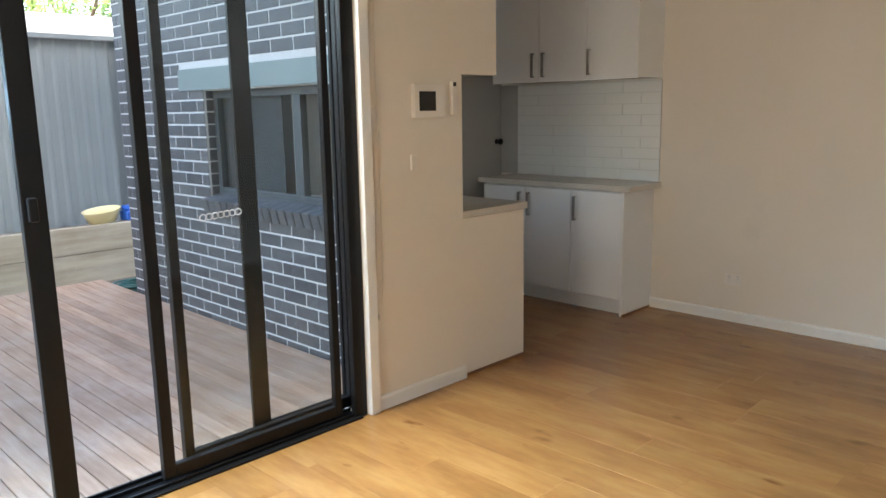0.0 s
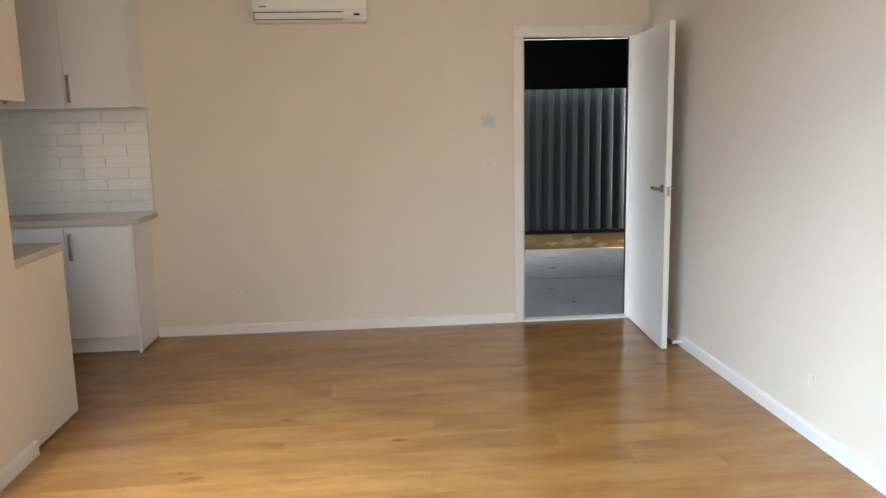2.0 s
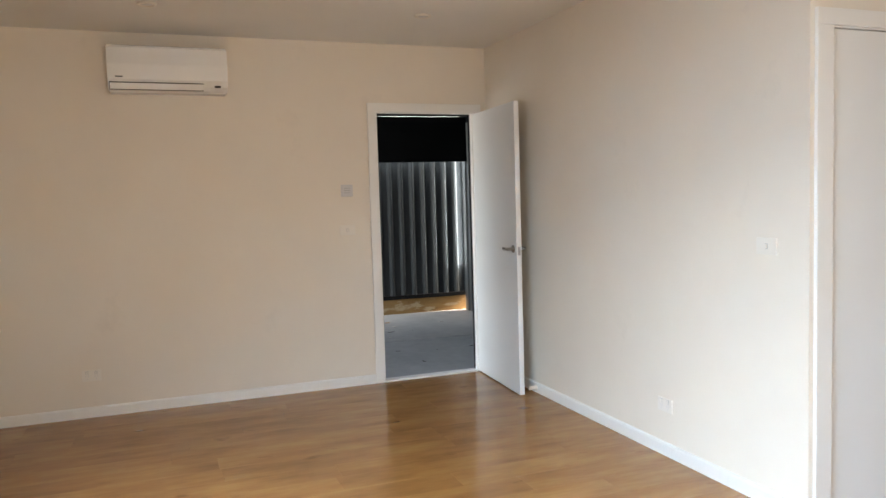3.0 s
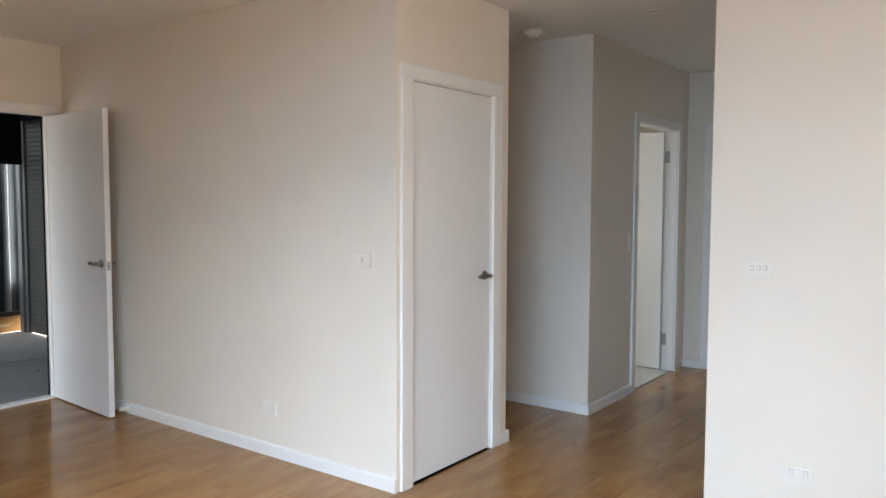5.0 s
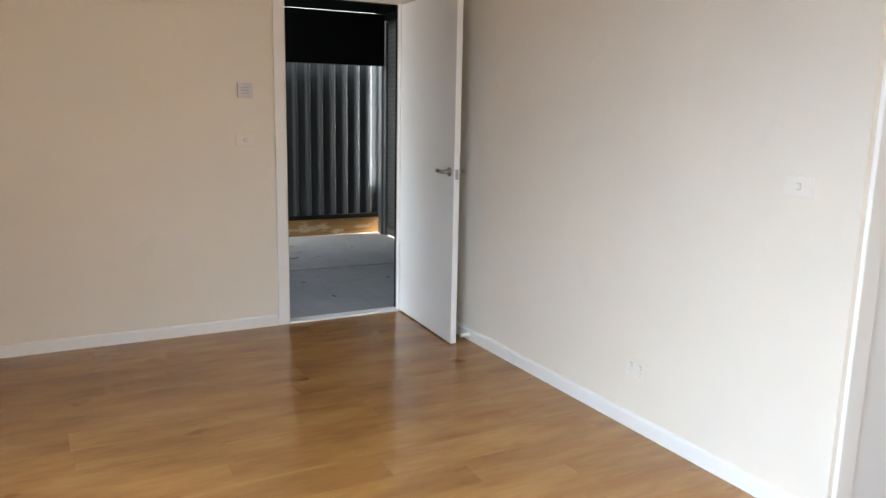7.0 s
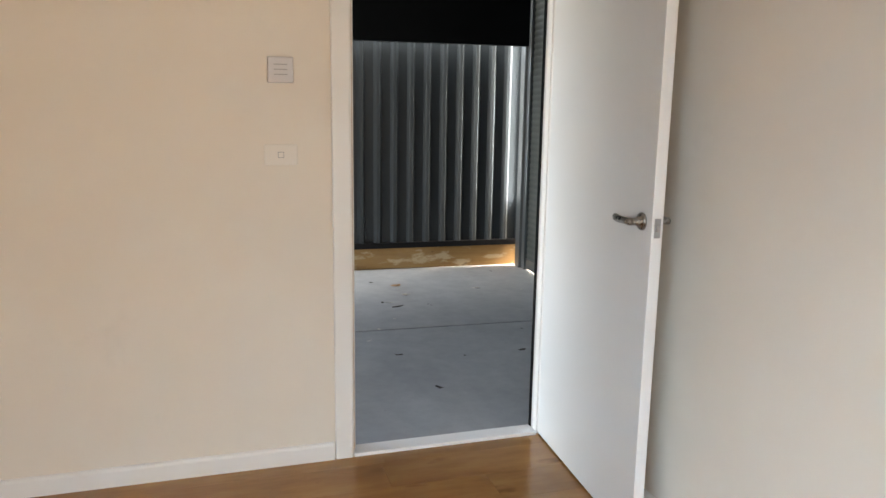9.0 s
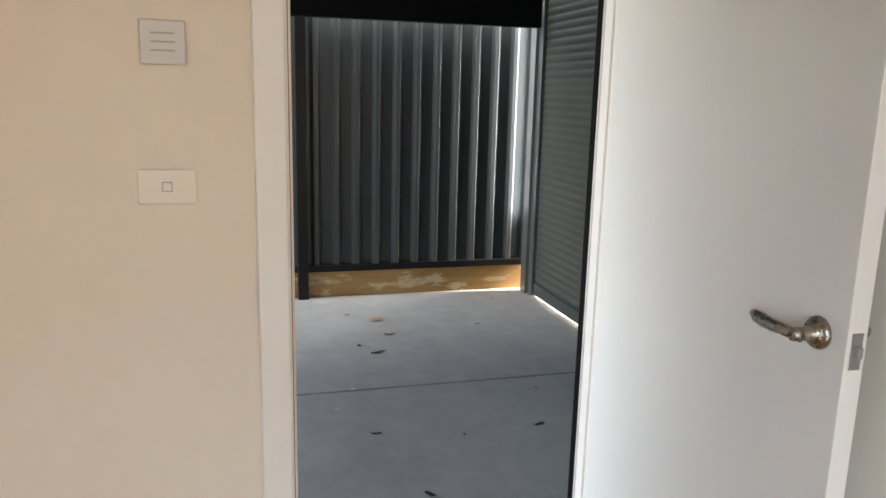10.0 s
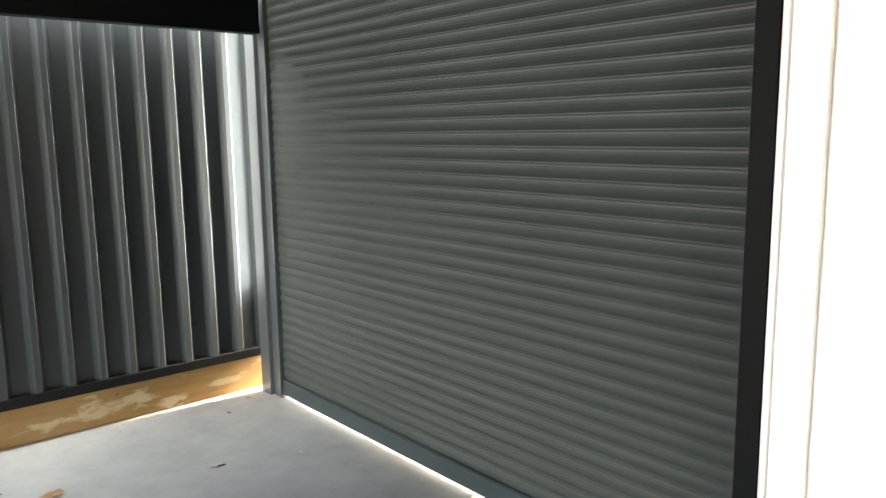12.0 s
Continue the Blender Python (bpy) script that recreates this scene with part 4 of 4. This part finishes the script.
structure(e_, "eave lining along the house", "eave")
# out of view; the wing roof overruns its wall to keep sun off the fence
r_ = boxes("roof_house", ROOFDARK, [(-6, BACK + 0.02, -7, SLIDE + 0.65, 2.755, 2.9), (2.6, BACK + 0.02, SLIDE + 0.65, 7.95, 2.755, 2.9)])
structure(r_, "roof of the house", "roof")

# unseen block, added so that the yard fence and deck lie in shade
w = boxes("wall_upper_storey", BRICK, [(-6, BACK + 0.02, -6.9, SLIDE + 0.1, 2.9, 6.4)])
structure(w, "unseen brick block added above the house to shade the yard", "wall")
g = empty("window_kitchen", (BX + 0.1, 4.6, WZ0))
structure(g, "grey aluminium sliding kitchen window", "window")
FX0, FX1 = BX + 0.075, BX + 0.125
boxes("frame", GREYALU, [(FX0, FX1, WY0, WY0 + 0.05, WZ0, WZ1), (FX0, FX1, WY1 - 0.05, WY1, WZ0, WZ1), (FX0, FX1, WY0 + 0.05, WY1 - 0.05, WZ0, WZ0 + 0.05), (FX0, FX1, WY0 + 0.05, WY1 - 0.05, WZ1 - 0.05, WZ1), (FX0 - 0.004, FX1, 4.52, 4.60, WZ0 + 0.05, WZ1 - 0.05)], g, 0.003)
p = boxes("pane", GLASS, [(FX0 + 0.02, FX0 + 0.026, WY0 + 0.045, 4.525, WZ0 + 0.045, WZ1 - 0.045), (FX0 + 0.02, FX0 + 0.026, 4.595, WY1 - 0.045, WZ0 + 0.045, WZ1 - 0.045)], g)
p.visible_shadow = False

# dark sheet added behind the pane in place of the kitchen's dim interior
box("blind", PANESHADE, FX1 + 0.006, FX1 + 0.010, KP + 0.1, WY1 - 0.02, WZ0 + 0.02, WZ1 - 0.02, g)

# toys on the sleeper, hose on the soil
bm = bmesh.new()
rings = []
for rx, ry, z in ((0.13, 0.09, 0.0), (0.155, 0.11, 0.05), (0.185, 0.125, 0.12), (0.20, 0.14, 0.125), (0.19, 0.13, 0.115), (0.15, 0.10, 0.02)):
    rings.append([bm.verts.new((rx * math.cos(a), ry * math.sin(a), z)) for a in [k * math.pi / 12 for k in range(24)]])
for a, b in zip(rings, rings[1:]):
    for i in range(24):
        bm.faces.new((a[i], a[(i + 1) % 24], b[(i + 1) % 24], b[i]))
bm.faces.new(rings[0]), bm.faces.new(rings[-1])
o = finish("toy_tub", bm, YELLOW, None, pose(3.13, 8.17, 0.397, 4, -6, 15), True)
tagged(o, "yellow plastic toy tub on the sleeper wall", "toy tub")
bm = bmesh.new()
add_box(bm, -0.07, 0.07, -0.06, 0.06, 0, 0.10, 0.02)
add_box(bm, -0.05, 0.03, -0.05, 0.05, 0.10, 0.15, 0.015)
o = finish("toy_block", bm, BLUE, None, pose(3.38, 8.14, 0.394, 0, 0, 20))
tagged(o, "blue plastic toy resting on the sleeper wall", "toy")
pts = []
for i in range(150):
    a = i * 0.22
    rad = 0.20 + 0.03 * math.sin(i * 0.37)
    pts.append((3.06 + rad * math.cos(a), 7.35 + 0.8 * rad * math.sin(a), -0.13 + 0.02 * (i % 29) / 29 + 0.0004 * i))

o = tube("garden_hose", TEAL, pts, 0.009)
tagged(o, "coiled dark green garden hose on the soil", "garden hose")

# tree beyond the fence
g = empty("tree", (5.6, 15.5, -0.2))
tagged(g, "leafy green tree behind the neighbouring roof", "tree")
trunk = tube("trunk", BARK, [(5.6, 15.5, -0.2), (5.65, 15.4, 1.2), (5.55, 15.5, 2.2), (5.7, 15.5, 3.2)], 0.16, g, I4, [1, 0.85, 0.7, 0.45])
rnd = random.Random(4)
cents = []
for i in range(9):
    a = i * 0.7
    tip = (5.6 + 1.9 * math.cos(a) * (0.6 + 0.4 * rnd.random()), 15.5 + 1.6 * math.sin(a) * (0.6 + 0.4 * rnd.random()), 2.7 + 1.4 * rnd.random())
    tube("limb", BARK, [(5.6, 15.5, 1.7 + 0.12 * i), tuple((p + q) / 2 + 0.1 for p, q in zip((5.6, 15.5, 2.1), tip)), tip], 0.05, g, I4, [1, 0.7, 0.3])
    cents.append(tip)
bm = bmesh.new()
for cx, cy, cz in cents + [(5.6, 15.5, 3.7), (4.3, 15.0, 2.9), (6.9, 15.2, 3.1), (7.4, 15.6, 3.0), (3.6, 15.4, 3.0)]:
    for k in range(420):
        d = Vector((rnd.gauss(0, 1), rnd.gauss(0, 1), rnd.gauss(0, 0.8)))
        c = Vector((cx, cy, cz)) + d.normalized() * (0.75 * rnd.random() ** 0.5)
        u = Vector((rnd.gauss(0, 1), rnd.gauss(0, 1), rnd.gauss(0, 1))).normalized()
        v = u.orthogonal().normalized()
        L = 0.05 + 0.04 * rnd.random()
        bm.faces.new([bm.verts.new(c + q) for q in (-u * L, v * L * 0.42, u * L, -v * L * 0.42)])
o = finish("leaves", bm, LEAF, g)
tagged(o, kind="stuff")

DL, PL, TL = "dry dark leaf on the concrete", "torn white paper scrap on the concrete", "tan cardboard scrap on the concrete"
for i, (x, y, sz, mt, lb, lg, tn) in enumerate([
        (7.875, -0.186, 0.036, TANPAPER, TL, 1.5, 100), (7.60, -0.194, 0.030, PAPER, PL, 1.4, 60), (7.57, -0.185, 0.012, LEAFDRY, DL, 2.0, 80), (7.281, -0.055, 0.023, LEAFDRY, DL, 2.6, 105),
        (7.416, 0.020, 0.014, LEAFDRY, DL, 1.5, 20), (7.405, -0.03, 0.016, PAPER, PL, 2.6, 95), (8.029, -0.025, 0.014, LEAFDRY, DL, 1.6, 70), (7.674, -0.768, 0.020, PAPER, PL, 2.2, 75),
        (7.660, -0.785, 0.014, LEAFDRY, DL, 2.2, 75), (7.301, -0.284, 0.008, LEAFDRY, DL, 1.5, 0), (7.27, -0.30, 0.007, LEAFDRY, DL, 1.5, 40), (7.38, -0.452, 0.007, PAPER, PL, 1.3, 0),
        (6.792, 0.180, 0.013, PAPER, PL, 1.4, 30), (6.192, -0.537, 0.019, LEAFDRY, DL, 1.9, 110), (6.591, -0.704, 0.009, LEAFDRY, DL, 1.8, 60), (6.287, 0.176, 0.016, LEAFDRY, DL, 1.7, 80),
        (6.58, 0.292, 0.012, PAPER, PL, 2.0, 100), (7.005, 0.030, 0.009, PAPER, PL, 1.8, 90), (7.545, -1.102, 0.009, PAPER, PL, 1.4, 10), (8.20, -1.10, 0.010, LEAFDRY, DL, 1.5, 20),
        (8.33, -1.28, 0.012, LEAFDRY, DL, 1.8, 50), (6.185, -0.183, 0.009, LEAFDRY, DL, 1.5, 0), (5.75, 0.10, 0.016, LEAFDRY, DL, 1.6, 40)]):
    scrap(x, y, sz, mt, lb, i, lg, tn)

# ---------------------------------------------------------------- pieces of floors and walls


def piece_mesh(name, sx, sy, sz, bevel, mat):
    bm = bmesh.new()
    add_box(bm, -sx / 2, sx / 2, -sy / 2, sy / 2, -sz / 2, sz / 2)
    if bevel:
        bmesh.ops.bevel(bm, geom=bm.edges[:], offset=bevel, segments=1, affect="EDGES")
    me = bpy.data.meshes.new(name)
    bm.to_mesh(me)
    bm.free()
    me.materials.append(mat)
    return me


MESHES = {}


def piece(name, x0, x1, y0, y1, z0, z1, bevel, mat, parent):
    key = (name, round(x1 - x0, 3), round(y1 - y0, 3), round(z1 - z0, 3))
    if key not in MESHES:
        MESHES[key] = piece_mesh(name, x1 - x0, y1 - y0, z1 - z0, bevel, mat)
    o = new(name, MESHES[key])
    o.matrix_basis = Matrix.Translation(((x0 + x1) / 2, (y0 + y1) / 2, (z0 + z1) / 2))
    return attach(o, parent)


def inside(x, y):
    """Is the place on the laminate floor?"""
    return (WX < x < BACK and NEAR < y < SLIDE and (y > RIGHT or x < CUP)) or (KW < x < BACK and SLIDE <= y < KP) or (NEARX < x < 3.6 and -4.0 < y <= NEAR and (x < CUP or y < CUPEND) and (x < HALLX or y > HALLY))


def spans(x0, x1, step=0.01):
    """The stretches along y in which the whole board from x0 to x1 lies on the floor."""
    runs, start = [], None
    lo = -4.0
    for i in range(int((KP - lo) / step) + 2):
        y = lo + i * step
        ok = inside(x0 + 0.002, y) and inside(x1 - 0.002, y)
        if ok and start is None:
            start = y
        if not ok and start is not None:
            runs.append((start, y))
            start = None
    return runs


floor_ob = bpy.data.objects["floor"]
edges_x = sorted({WX, BACK, CUP, KW, NEARX, HALLX} | {round(WX + 0.19 * i, 3) for i in range(44) if WX + 0.19 * i < BACK})
rnd = random.Random(8)
for xa, xb in zip(edges_x, edges_x[1:]):
    if xb - xa < 0.004:
        continue
    for ya, yb in spans(xa, xb):
        y = ya
        cut = ya + 0.3 + 0.95 * rnd.random()
        while y < yb - 0.001:
            end = min(cut, yb)
            if yb - end < 0.08:
                end = yb
            piece("plank", xa + 0.0002, xb - 0.0002, y + 0.0002, end - 0.0002, -0.012, 0.0, 0.0003, OAK, floor_ob)
            y, cut = end, end + 1.26

deck_ob = bpy.data.objects["deck"]
x = 2.868
while x > -3.0:
    piece("board", x - 0.088, x, 3.50, 7.66, DZ - 0.022, DZ, 0.002, DECK, deck_ob)
    x -= 0.0925

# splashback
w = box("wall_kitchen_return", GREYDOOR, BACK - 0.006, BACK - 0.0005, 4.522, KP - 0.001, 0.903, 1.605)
structure(w, "narrow grey strip of wall beside the splashback", "wall")
sb = box("splashback", GROUT, BACK - 0.004, BACK - 0.0005, 3.262, 4.52, 0.903, 1.605)
structure(sb, "white glazed subway tile splashback", "splashback")
row, z = 0, 0.905
while z < 1.60:
    y = 3.264 - (0.15 if row % 2 else 0.0)
    while y < 4.518:
        a, b = max(y, 3.264), min(y + 0.298, 4.518)
        if b - a > 0.02:
            piece("tile", BACK - 0.0105, BACK - 0.004, a, b, z, min(z + 0.075, 1.604), 0.001, TILE, sb)
        y += 0.30
    z += 0.077
    row += 1

# bricks of the kitchen wall: nearest as parts, the rest as one mesh
wb = bpy.data.objects["wall_brick"]
bricks = []
row, z = 0, -0.28
while z < 2.7:
    y = SLIDE + 0.205 - (0.12 if row % 2 else 0.0)
    while y < 6.92:
        a, b = max(y, SLIDE + 0.205), min(y + 0.228, 6.938)
        in_win = WZ0 - 0.10 < z + 0.076 and z < WZ1
        if 1.55 < z < 1.735 and b > 3.45 and a < 5.885:
            a = max(a, 5.887) if b > 5.887 else b
        if in_win and b > WY0 and a < WY1:
            if a < WY0 - 0.02:
                b = WY0
            elif b > WY1 + 0.02:
                a = WY1
            else:
                a = b
        if b - a > 0.03:
            bricks.append((a, b, z))
        y += 0.24
    z += 0.086
    row += 1
near = sorted(bricks, key=lambda q: (q[0] - 4.6) ** 2 + (q[2] - 0.9) ** 2)
for a, b, z in near[:300]:
    piece("brick", BX, BX + 0.02, a, b, z, z + 0.074, 0.003, BRICK, wb)
bm = bmesh.new()
for a, b, z in near[300:]:
    add_box(bm, BX, BX + 0.02, a, b, z, z + 0.074)
tagged(finish("brickwork", bm, BRICK, wb), kind="stuff")
# sloping sill bricks on edge
y = WY0 - 0.02
while y < WY1 + 0.02:
    m_ = pose(BX + 0.03, y + 0.037, WZ0 - 0.055, 0, -14, 0)
    if "sill" not in MESHES:
        MESHES["sill"] = piece_mesh("sill_brick", 0.17, 0.074, 0.10, 0.003, BRICK)
    o = new("sill_brick", MESHES["sill"])
    o.matrix_basis = m_
    attach(o, wb)
    y += 0.086
# jamb bricks beside the window
for r_ in range(9):
    piece("brick", BX + 0.021, BX + 0.074, WY1 - 0.005, WY1 + 0.01, WZ0 - 0.02 + r_ * 0.086, WZ0 + 0.056 + r_ * 0.086, 0.002, BRICK, wb)
